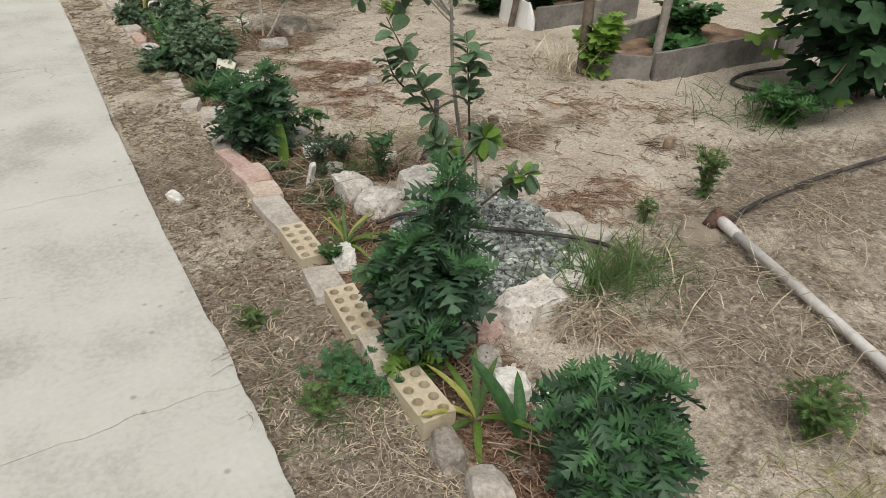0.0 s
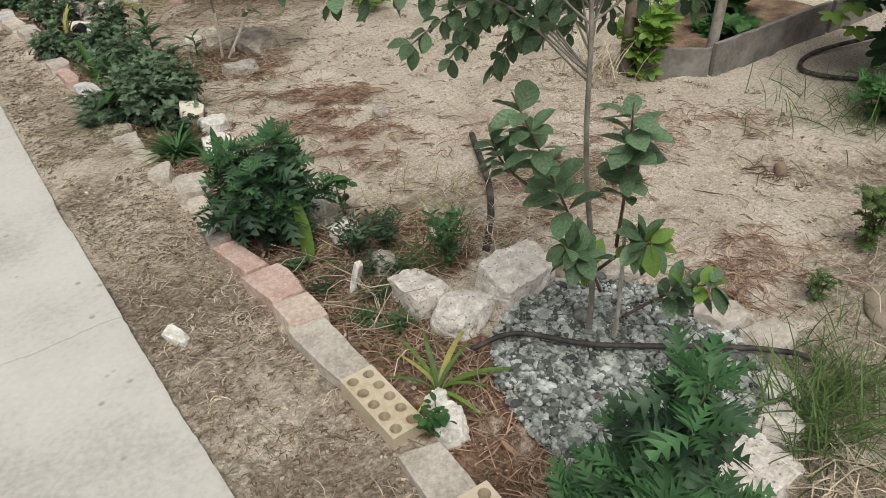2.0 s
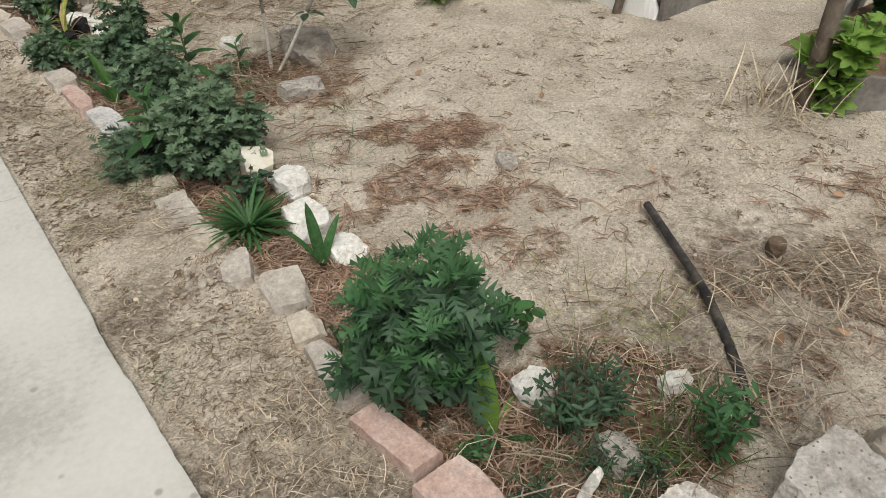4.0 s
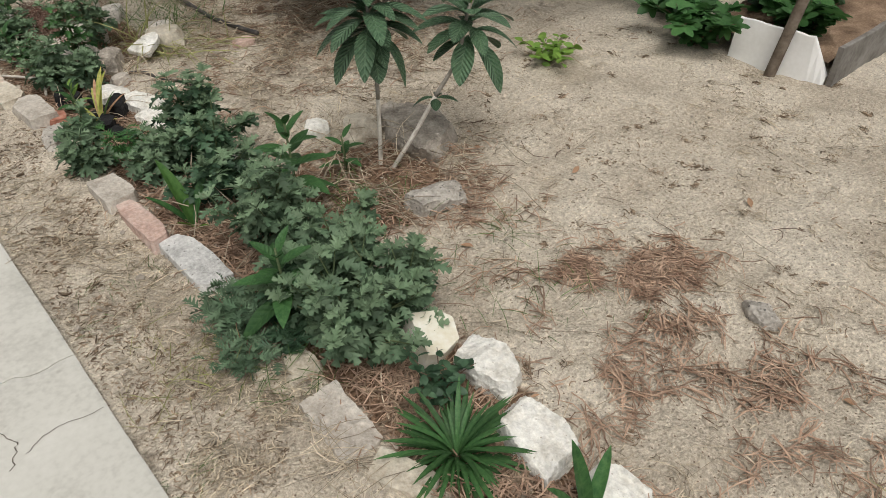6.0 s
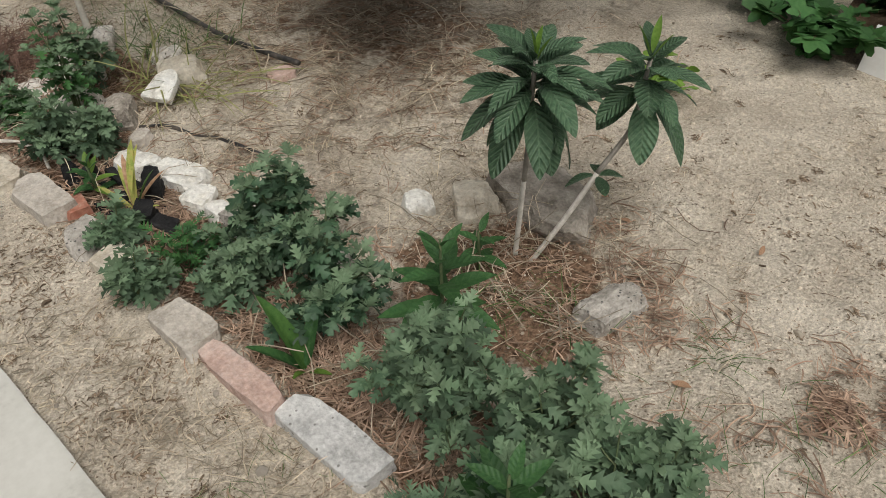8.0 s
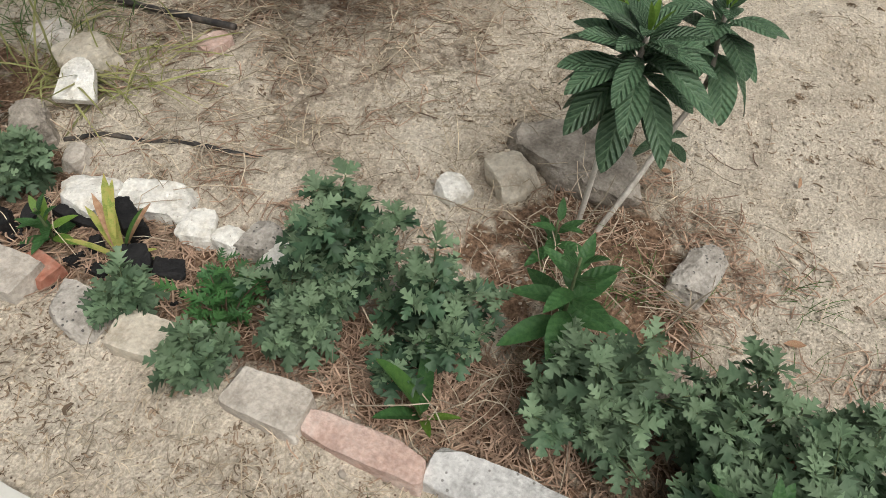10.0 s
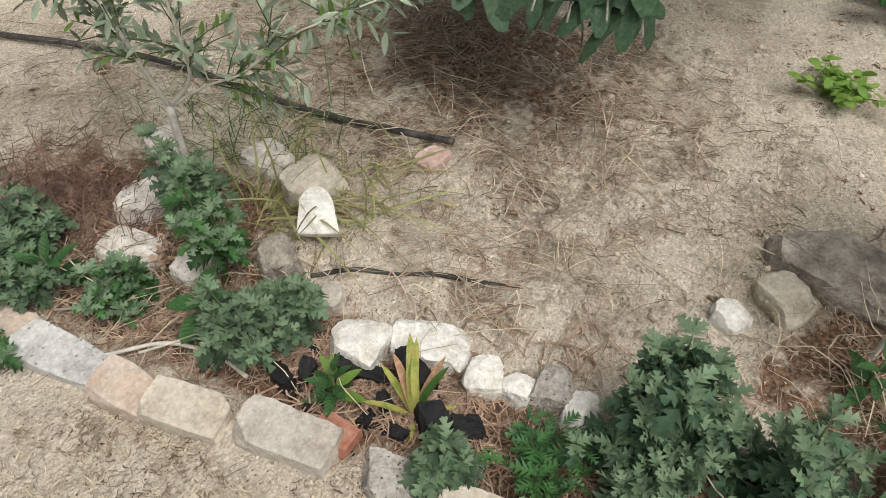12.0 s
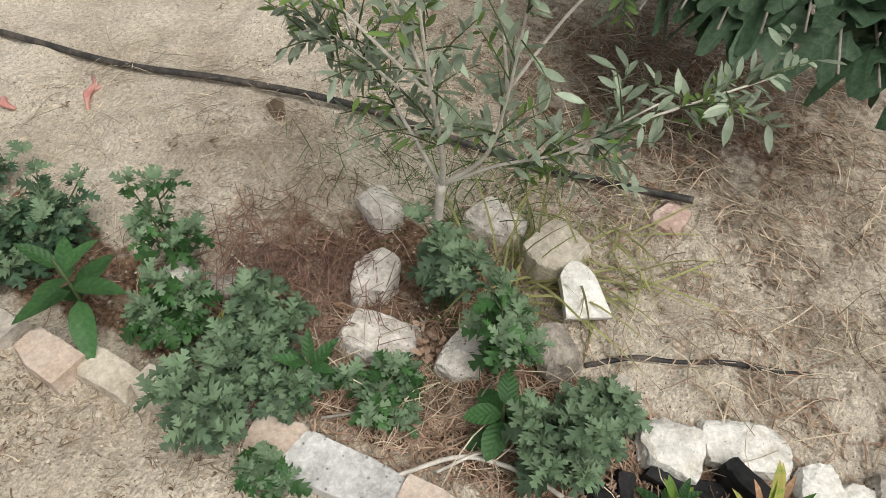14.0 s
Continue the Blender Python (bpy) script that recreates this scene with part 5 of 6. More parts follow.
for k, ctrl in enumerate(OL):
    line = branch("branch", ctrl, (0.008, 0.007, 0.005, 0.006)[k] if k < 4 else 0.004, 0.002, BARK_PALE, olive, 6)
    for q in range(16):
        i = int(r.uniform(0.42, 0.98) * (len(line) - 2))
        p, d = line[i], (line[i + 1] - line[i]).normalized()
        twig = [p, p + (d * 0.6 + Vector(r.normal(0, 0.7, 3))).normalized() * 0.07 + Vector((0, 0, 0.01))]
        twig.append(twig[1] + (twig[1] - p) * 0.9 + Vector((0, 0, -0.015)))
        part("twig", mesh_of("twig", *tube(twig, [0.0022, 0.0016, 0.001], 4), [STEM]), olive)
        for j in range(9):
            w = twig[0].lerp(twig[2], (j + 0.6) / 9)
            dd = (twig[2] - twig[0]).normalized()
            side = dd.cross(Vector((r.normal(), r.normal(), r.normal()))).normalized()
            (npos if q % 4 == 0 else pos).append(np.array(w))
            (nway if q % 4 == 0 else way).append(np.array(dd * 0.7 + side))
part("foliage", mesh_of("foliage", *many(OLIVE_LEAF, np.array(pos), np.array(way), 0.054 * r.uniform(0.7, 1.2, len(pos))), [OLIVE]), olive)
part("young_leaves", mesh_of("young_leaves", *many(OLIVE_LEAF, np.array(npos), np.array(nway), 0.042 * r.uniform(0.7, 1.2, len(npos))), [OLIVE_NEW]), olive, "fresh green young leaves")

fig = thing("fig_tree", "fig tree with large dark lobed leaves hanging over straw", "tree", at=pose(0, 0, 0))
branch("trunk", [(3.7, 6.75, -0.05), (3.68, 6.74, 0.5), (3.6, 6.7, 1.0), (3.5, 6.7, 1.6)], 0.05, 0.03, BARK, fig)
fig_leaf = [mesh_of("leaf", *palmate([(0, 1.0), (48, 0.74), (-48, 0.74), (104, 0.42), (-104, 0.42)], 0.1, d, 0.26, w), [FIG]) for w, d in ((0.32, 0.3), (0.36, 0.5), (0.34, 0.15))]
r = np.random.default_rng(21)
for k in range(18):
    low = k % 2
    y = 5.95 + 0.051 * k
    tip = Vector((1.74 + 0.12 * r.random() if low else 1.9 + 0.3 * r.random(), y, r.uniform(0.5, 0.6) if low else r.uniform(0.64, 0.88)))
    line = branch("branch", [(3.6, 6.7, r.uniform(0.8, 1.2)), (2.5, (y + 6.5) / 2, tip.z + 0.22), tip], 0.01, 0.0035, BARK, fig, 6)
    spray(fig.children[-1], fig_leaf, line, 9, 0.2, 0.6, r, -0.15, 0.5)

# Unseen upper crown, added above the view to shade the ground below.
n = 600
a, q = r.uniform(0, 2 * math.pi, n), np.sqrt(r.random(n))
pos = np.stack([3.4 + np.cos(a) * q * 1.35, 6.35 + np.sin(a) * q * 1.25, 1.45 + 0.75 * r.random(n) * (1.1 - q)], 1)
for k in range(9):
    b = 2 * math.pi * k / 9
    branch("branch", [(3.5, 6.7, 1.45), (3.4 + 0.6 * math.cos(b), 6.5 + 0.5 * math.sin(b), 1.6), (3.4 + 1.2 * math.cos(b), 6.35 + 1.1 * math.sin(b), 1.5)], 0.02, 0.006, BARK, fig, 6)
part("upper_foliage", mesh_of("upper_foliage", *many(VINE_LEAF, pos, np.stack([np.cos(a), np.sin(a), r.uniform(-0.9, 0.1, n)], 1), 0.2 * r.uniform(0.7, 1.2, n)), [FIG]), fig)

vine = thing("grape_vine", "dark leafy grape vine trailing over the ground beside the bed", "vine", at=pose(0, 0, 0))
r = np.random.default_rng(31)
pos, way = [], []
for k in range(16):
    a = radians(75 + 190 * k / 16)
    tip = Vector((4.0 + math.cos(a) * r.uniform(0.25, 0.75), 2.2 + math.sin(a) * r.uniform(0.3, 0.75), r.uniform(0.15, 0.9)))
    line = branch("cane", [(4.1, 2.2, -0.02), (4.05, 2.2, tip.z * 0.8 + 0.15), tip], 0.012, 0.004, TWIG, vine, 5)
    for q in range(56):
        i = int(r.uniform(0.25, 1) * (len(line) - 1))
        pos.append(np.array(line[i]) + r.normal(0, 0.09, 3) * (1, 1, 0.8))
        way.append((r.normal(-0.5, 0.6), r.normal(0, 0.7), r.uniform(-0.7, 0.2)))
pos = np.array(pos)
pos[:, 2] = np.maximum(pos[:, 2], 0.05)
part("foliage", mesh_of("foliage", *many(VINE_LEAF, pos, np.array(way), 0.13 * r.uniform(0.7, 1.2, len(pos))), [VINE]), vine)
vine_new = mesh_of("leaf", *VINE_LEAF, [LIME])
for p in ((3.55, 2.05, 0.2), (3.5, 1.98, 0.17), (3.72, 2.6, 0.34), (3.66, 2.66, 0.3), (3.7, 2.55, 0.24), (3.72, 2.35, 0.45), (3.7, 2.2, 0.5), (3.75, 2.65, 0.42)):
    part("leaf", vine_new, vine, "lime green young leaf", leaf_pose(p, (-0.7, -0.5 + 0.3 * math.sin(p[1] * 9), -0.2), (0, 0, 1), 0.11))


# ---- raised beds of old planks ----
def plank(name, a, b, h, thick, mat, label, group="raised bed boards", z0=-0.03, lean=0.0, notch=False):
    ax, ay, bx, by = *a, *b
    L = math.hypot(bx - ax, by - ay)
    n = 14
    verts, faces = [], []
    r = np.random.default_rng(int(ax * 100 + ay * 10))
    for k in range(n + 1):
        x = L * k / n
        top = h + r.normal(0, 0.0015)
        if notch and k >= n - 2:
            top -= 0.05 * (k - n + 3)
        for yy, zz in ((-thick / 2, z0), (thick / 2, z0), (thick / 2 + lean, top - 0.003), (thick / 2 - 0.003 + lean, top), (-thick / 2 + 0.003 + lean, top), (-thick / 2 + lean, top - 0.003)):
            verts.append((x, yy, zz))
    for k in range(n):
        for q in range(6):
            c = (q + 1) % 6
            faces.append((k * 6 + q, k * 6 + c, (k + 1) * 6 + c, (k + 1) * 6 + q))
    faces += [tuple(range(6))[::-1], tuple(n * 6 + q for q in range(6))]
    me = mesh_of(name, verts, faces, [mat], smooth=False)
    return thing(name, label, "board", group, me, pose(ax, ay, gz(ax, ay), 0, 0, math.degrees(math.atan2(by - ay, bx - ax))))


plank("board", (2.93, 3.24), (3.2, 3.0), 0.15, 0.025, PLANK, "short weathered grey board at the corner of the raised bed")
plank("board", (3.215, 2.99), (4.3, 2.98), 0.17, 0.025, PLANK, "long weathered grey board holding the raised bed soil")
plank("board", (2.96, 3.36), (4.4, 3.75), 0.2, 0.025, PLANK, "weathered grey board along the back of the raised bed")
plank("board", (4.35, 2.98), (5.6, 2.9), 0.17, 0.025, PLANK, "weathered grey board of the raised bed behind the vine")
plank("white_board", (3.29, 4.8), (3.29, 4.34), 0.185, 0.018, WHITE, "white board with a broken corner edging the second bed", lean=0.03, notch=True)
plank("board", (3.30, 4.315), (4.3, 4.29), 0.18, 0.025, PLANK, "weathered grey board of the second raised bed")


def post(x, y, h, r0, label, tilt=(0, 0), mat=POST):
    line = curve_points([(0, 0, -0.1), (0.006, 0.004, h * 0.4), (-0.004, 0.008, h)], 6)
    me = mesh_of("post", *tube(line, np.linspace(r0, r0 * 0.85, len(line)), 9), [mat])
    return thing("post", label, "post", "posts of the raised beds", me, pose(x, y, gz(x, y), *tilt, 0))


post(2.9, 3.29, 1.7, 0.035, "dark brown wooden post at the raised bed corner")
post(3.27, 3.05, 1.7, 0.03, "weathered grey post inside the raised bed corner", (0, 4), BARK)
post(3.24, 4.56, 1.7, 0.026, "brown wooden post leaning before the white board", (6, 6))
for i, (x0, y0, x1, y1) in enumerate(((3.2, 3.05, 4.4, 3.6), (3.34, 4.36, 4.4, 5.0))):
    xs, ys = np.linspace(x0, x1, 14), np.linspace(y0, y1, 12)
    gxx, gyy = np.meshgrid(xs, ys, indexing="ij")
    v = np.stack([gxx, gyy, 0.09 + 0.05 * value_noise(gxx * 9, gyy * 9, 61)], -1).reshape(-1, 3)
    f = [(a * 12 + b, (a + 1) * 12 + b, (a + 1) * 12 + b + 1, a * 12 + b + 1) for a in range(13) for b in range(11)]
    thing("bed_soil", "dark soil filling of a raised plank bed", "soil", data=mesh_of("bed_soil", v, f, [HUMUS]), kind="structure")
for x, y, R, h, n in ((3.6, 3.2, 0.2, 0.2, 120), (2.98, 3.2, 0.1, 0.45, 60), (2.95, 3.25, 0.12, 0.3, 50), (3.9, 3.4, 0.25, 0.4, 130), (3.55, 4.6, 0.2, 0.3, 110), (3.75, 4.85, 0.25, 0.4, 130), (3.3, 5.0, 0.3, 0.22, 90), (3.6, 5.3, 0.35, 0.16, 90), (4.0, 4.7, 0.25, 0.4, 120)):
    herb(x, y, R, h, BROAD_IS if x > 3.1 else LIME, "leafy green vine growth in the raised bed", n, VINE_LEAF, 0.1, "bed_vine", 8)


# ---- pipes, hoses, charcoal and small finds ----
def line_thing(name, ctrl, radius, mat, label, category, steps=10, sides=10):
    pts = curve_points([(x, y, gz(x, y) + z) for x, y, z in ctrl], steps)
    return thing(name, label, category, "", mesh_of(name, *tube(pts, radius, sides), [mat]))


pipe = thing("pipe", "grey-white plastic water pipe with muddy end on the sand", "pipe", at=pose(0, 0, 0))
part("tube", mesh_of("tube", *tube([(2.07, 1.40, 0.055), (1.96, 1.02, 0.05), (1.84, 0.62, 0.045), (1.62, -0.1, 0.04), (1.4, -0.85, 0.04)], 0.018, 14), [PIPE]), pipe)
part("collar", mesh_of("collar", *tube([(2.1, 1.49, 0.055), (2.085, 1.44, 0.055), (2.06, 1.37, 0.055)], [0.021, 0.024, 0.022], 14), [PIPE]), pipe, "worn pipe collar")
part("valve", mesh_of("valve", *joined([tube([(2.05, 1.5, 0.03), (2.1, 1.5, 0.06), (2.15, 1.49, 0.04)], [0.022, 0.034, 0.02], 10), tube([(2.1, 1.49, 0.05), (2.09, 1.5, 0.1)], [0.012, 0.014], 8)]), [RUSTY]), pipe, "muddy brown valve")
thing("mud_mound", "small damp sand mound round the pipe end", "soil", "", rock_mesh(0.22, 0.18, 0.06, 50, 0.0, 2, 0.03, MUD, 18), pose(2.02, 1.5, gz(2.02, 1.5) - 0.004, 0, 0, 20))
line_thing("hose", [(2.13, 1.47, 0.03), (2.37, 1.54, 0.025), (2.75, 1.58, 0.03), (3.2, 1.57, 0.03), (3.8, 1.5, 0.02)], 0.0105, HOSE, "black water hose leading off the pipe end", "hose")
line_thing("hose", [(4.4, 2.7, 0.02), (3.95, 2.83, 0.02), (3.66, 2.75, 0.02), (3.6, 2.56, 0.02), (3.75, 2.38, 0.02), (4.0, 2.3, 0.02)], 0.0118, HOSE, "black hose curling in front of the vine", "hose")
line_thing("hose", [(0.95, 2.17, 0.03), (1.06, 2.1, 0.05), (1.2, 1.93, 0.05), (1.46, 1.69, 0.05), (1.58, 1.58, 0.05), (1.64, 1.54, 0.01)], 0.0078, HOSE, "black drip hose lying across the gravel ring", "hose")
line_thing("hose_piece", [(1.83, 3.25, 0.03), (1.72, 3.06, 0.03), (1.6, 2.86, 0.025), (1.45, 2.67, 0.02), (1.3, 2.52, 0.006)], 0.0135, HOSE, "cut piece of dark hose on straw behind the ring", "hose")
line_thing("hose", [(1.5, 9.6, 0.02), (1.56, 9.0, 0.02), (1.58, 8.5, 0.02), (1.64, 8.05, 0.02), (1.68, 7.6, 0.02), (1.7, 7.05, 0.03), (1.7, 6.7, 0.05), (1.7, 6.5, 0.06)], 0.0118, HOSE, "long black irrigation hose behind the olive tree", "hose", 14)
line_thing("hose", [(1.06, 6.66, 0.0), (1.12, 6.55, 0.004), (1.16, 6.44, -0.001), (1.2, 6.32, 0.004), (1.25, 6.15, 0.002), (1.3, 6.0, -0.008)], 0.0075, HOSE, "thin black drip hose half buried in sand", "hose")
line_thing("dry_branch", [(0.6, 6.98, 0.03), (0.7, 6.86, 0.03), (0.72, 6.72, 0.025), (0.7, 6.62, 0.02)], 0.006, BARK_PALE, "pale dry branch lying behind the border stones", "branch", 6, 6)
line_thing("dry_branch", [(0.64, 6.9, 0.04), (0.74, 6.8, 0.035), (0.8, 6.62, 0.03)], 0.004, BARK_PALE, "thin pale dry branch lying in the bed", "branch", 6, 6)
line_thing("dry_branch", [(0.66, 7.2, 0.03), (0.74, 7.08, 0.04), (0.72, 6.98, 0.02)], 0.004, BARK, "bent dry stalk lying in the bed straw", "branch", 6, 6)
r = np.random.default_rng(17)
for x, y, L, W, H, yaw in ((0.775, 6.15, 0.1, 0.08, 0.08, 30), (0.875, 6.25, 0.13, 0.06, 0.1, 60), (0.845, 6.37, 0.22, 0.05, 0.05, 98), (0.74, 6.55, 0.09, 0.05, 0.05, 60), (0.78, 6.5, 0.07, 0.04, 0.05, 10),
                           (0.78, 6.28, 0.06, 0.04, 0.04, 50), (0.72, 6.3, 0.05, 0.04, 0.03, 0), (0.8, 6.08, 0.09, 0.06, 0.05, 120), (0.72, 6.22, 0.06, 0.04, 0.03, 80), (0.77, 6.16, 0.05, 0.03, 0.03, 10)):
    thing("charcoal", "black charred wood lump in the bed", "charcoal", "charred lumps", rock_mesh(L, W, H, int(x * 900 + y * 70), 0.9, 10, 0.06, CHAR, 14), pose(x, y, gz(x, y) + H * 0.32, r.uniform(-15, 15), r.uniform(-15, 15), yaw))
for x, y, s, yaw in ((1.44, 8.5, 0.1, 30), (1.27, 8.72, 0.05, 80)):
    v, f = joined([tube([(-s, 0, 0.004), (-s * 0.3, 0.012, 0.016), (s * 0.2, -0.008, 0.012), (s, 0.02, 0.004)], [0.006, 0.014, 0.011, 0.003], 6), tube([(0, 0, 0.01), (s * 0.4, -s * 0.5, 0.004)], [0.01, 0.003], 6)])
    thing("plastic_scrap", "crumpled faded red plastic scrap on dry grass", "litter", "", mesh_of("plastic_scrap", v, f, [RED]), pose(x, y, gz(x, y), 0, 0, yaw))
thing("husk", "broken pale brown husk shell beside dry grass", "husk", "", rock_mesh(0.12, 0.06, 0.03, 66, 0.2, 12, 0.09, LITTER), pose(1.56, 7.84, gz(1.56, 7.84) + 0.02, 0, 0, 40))
thing("wood_stub", "cut yellow wood stub in the bed", "wood", "", mesh_of("wood_stub", *tube([(0, 0, -0.02), (0.01, 0, 0.03), (0.03, -0.02, 0.06)], [0.018, 0.018, 0.017], 9), [YELLOW]), pose(0.8, 7.58, gz(0.8, 7.58)))
stool = mesh_of("scrap", *tube([(-0.05, 0, 0), (0, 0.01, 0.015), (0.05, 0, 0.004)], [0.02, 0.025, 0.012], 8), [LITTER])
thing("dung_clump", "dark dry clump on the open sand", "clump", "", stool, pose(2.56, 2.19, gz(2.56, 2.19) + 0.01, 0, 0, 30))
cone = rock_mesh(0.07, 0.06, 0.06, 67, 0.4, 8, 0.06, LITTER)
thing("dung_clump", "dark dry cone-like clump on straw", "clump", "", cone, pose(1.95, 2.85, gz(1.95, 2.85) + 0.02, 0, 0, 30))


# ---- gravel, pebbles and straw: what nobody could count ----
def ico():
    p = (1 + 5 ** 0.5) / 2
    v = np.array([(-1, p, 0), (1, p, 0), (-1, -p, 0), (1, -p, 0), (0, -1, p), (0, 1, p), (0, -1, -p), (0, 1, -p), (p, 0, -1), (p, 0, 1), (-p, 0, -1), (-p, 0, 1)]) / 1.9
    f = ((0, 11, 5), (0, 5, 1), (0, 1, 7), (0, 7, 10), (0, 10, 11), (1, 5, 9), (5, 11, 4), (11, 10, 2), (10, 7, 6), (7, 1, 8), (3, 9, 4), (3, 4, 2), (3, 2, 6), (3, 6, 8), (3, 8, 9), (4, 9, 5), (2, 4, 11), (6, 2, 10), (8, 6, 7), (9, 8, 1))
    return v, np.array(f)


def fast_mesh(name, verts, faces, mat, smooth=False):
    me = bpy.data.meshes.new(name)
    k = faces.shape[1]
    me.vertices.add(len(verts))
    me.vertices.foreach_set("co", verts.astype(np.float32).reshape(-1))
    me.loops.add(faces.size)
    me.loops.foreach_set("vertex_index", faces.astype(np.int32).reshape(-1))
    me.polygons.add(len(faces))
    me.polygons.foreach_set("loop_start", np.arange(0, faces.size, k, dtype=np.int32))
    me.polygons.foreach_set("use_smooth", np.full(len(faces), smooth, dtype=bool))
    me.materials.append(mat)
    me.update()
    me.validate()
    return me


def pebbles(name, xy, size, mat, label, lift=0.3, base=None):
    n = len(xy)
    v, f = ico()
    s = np.asarray(size)[:, None] * rng.uniform(0.65, 1.2, (n, 3)) * np.array([1.15, 0.9, 0.65])
    a = rng.uniform(0, 2 * math.pi, n)
    w = v[None] * s[:, None, :] * rng.uniform(0.8, 1.15, (n, len(v), 1))
    tilt = rng.normal(0, 0.35, n)
    y, z = w[..., 1] * np.cos(tilt)[:, None] - w[..., 2] * np.sin(tilt)[:, None], w[..., 1] * np.sin(tilt)[:, None] + w[..., 2] * np.cos(tilt)[:, None]
    x = w[..., 0]
    out = np.stack([x * np.cos(a)[:, None] - y * np.sin(a)[:, None] + xy[:, :1], x * np.sin(a)[:, None] + y * np.cos(a)[:, None] + xy[:, 1:2], z], -1)
    out[..., 2] += (ground_z(xy[:, 0], xy[:, 1]) + np.asarray(size) * lift * (1 if base is None else 0) + (0 if base is None else base))[:, None]
    faces = (f[None] + (np.arange(n) * len(v))[:, None, None]).reshape(-1, 3)
    return thing(name, label, "gravel", "", fast_mesh(name, out.reshape(-1, 3), faces, mat), kind="stuff")


n = 10500
a, q = rng.uniform(0, 2 * math.pi, n), np.sqrt(rng.random(n))
gxy = np.stack([1.24 + np.cos(a) * q * 0.35, 1.84 + np.sin(a) * q * 0.4], 1)
pebbles("gravel", gxy, rng.gamma(2.4, 0.0022, n) + 0.003, GRAVEL, "grey-green crushed gravel filling the stone ring", base=0.012 + rng.uniform(-0.004, 0.012, n))
n = 9500
pxy = np.stack([rng.uniform(0.24, 3.2, n), rng.uniform(0.2, 8.8, n)], 1)
pebbles("pebbles", pxy, rng.gamma(2.0, 0.0011, n) + 0.001, PEBBLE, "small pale pebbles scattered over the sand")
n = 110
pxy = np.stack([rng.uniform(0.25, 0.6, n), rng.uniform(0.4, 8.2, n)], 1)
pebbles("pebbles", pxy, rng.gamma(2.0, 0.0023, n) + 0.0025, PEBBLE, "pale pebbles on the strip beside the walkway")
n = 90
pebbles("charcoal_bits", np.stack([rng.normal(0.77, 0.06, n), rng.uniform(6.0, 6.6, n)], 1), rng.gamma(2.0, 0.004, n) + 0.003, CHAR, "small charcoal bits on the bed soil")


def straws(name, xy, length, width, mat, label, bend=0.6, lift=0.012, heading=None):
    """Thin three-sided stalks lying on the soil, each slightly bent."""
    n = len(xy)
    a = rng.uniform(0, 2 * math.pi, n) if heading is None else heading
    length, width = np.asarray(length), np.asarray(width)
    c = rng.normal(0, bend, n)
    ts = np.linspace(-0.5, 0.5, 4)
    px = [xy[:, 0] + length * (np.cos(a) * t - np.sin(a) * c * (t * t - 0.1)) for t in ts]
    py = [xy[:, 1] + length * (np.sin(a) * t + np.cos(a) * c * (t * t - 0.1)) for t in ts]
    up = rng.random(n) * lift
    sl = rng.normal(0, 0.35, n) * lift
    rings = []
    for k, t in enumerate(ts):
        z = ground_z(np.maximum(px[k], 0.21), py[k]) + 0.0015 + up * (1 - (2 * t) ** 2 * 0.6) + np.abs(sl) + sl * 2 * t
        z = np.where(px[k] < 0.215, np.maximum(z, 0.03), z)
        w = width * (1 - 0.5 * abs(t))
        nx_, ny_ = -np.sin(a), np.cos(a)
        for ang in (0.5, 2.6, 4.7):
            rings.append(np.stack([px[k] + nx_ * w * math.cos(ang), py[k] + ny_ * w * math.cos(ang), z + w * math.sin(ang)], -1))
    verts = np.stack(rings, 1)
    f = []
    for k in range(3):
        for q in range(3):
            b = (q + 1) % 3
            f.append((k * 3 + q, k * 3 + b, (k + 1) * 3 + b, (k + 1) * 3 + q))
    faces = (np.array(f)[None] + (np.arange(n) * 12)[:, None, None]).reshape(-1, 4)
    return thing(name, label, "straw", "", fast_mesh(name, verts.reshape(-1, 3), faces, mat, False), kind="stuff")


def scatter(patches):
    out = [np.stack([rng.normal(x, rx / 1.6, k), rng.normal(y, ry / 1.6, k)], 1) for x, y, rx, ry, k in patches]
    out = np.concatenate(out)
    ragged = value_noise(out[:, 0] * 9, out[:, 1] * 9, 81) + 0.7 * value_noise(out[:, 0] * 23, out[:, 1] * 23, 82)
    return out[(out[:, 0] > 0.225) & ((out[:, 0] < 1.0) | (ragged > -0.02))]


def clusters(n, each, spread, x0, x1, y0, y1):
    """Small tight heaps, as wind and feet leave them."""
    k = rng.integers(each // 3, each, n)
    at = np.repeat(np.stack([rng.uniform(x0, x1, n), rng.uniform(y0, y1, n)], 1), k, axis=0)
    return at + rng.normal(0, 1, at.shape) * np.repeat(rng.uniform(0.3, 1.0, n) * spread, k)[:, None]


def clumpy(n, x0, x1, y0, y1, seed, cut=0.05, scale=2.2):
    xy = np.stack([rng.uniform(x0, x1, n * 3), rng.uniform(y0, y1, n * 3)], 1)
    keep = value_noise(xy[:, 0] * scale, xy[:, 1] * scale, seed) + 0.4 * value_noise(xy[:, 0] * scale * 4, xy[:, 1] * scale * 4, seed + 1) > cut
    return xy[keep][:n]


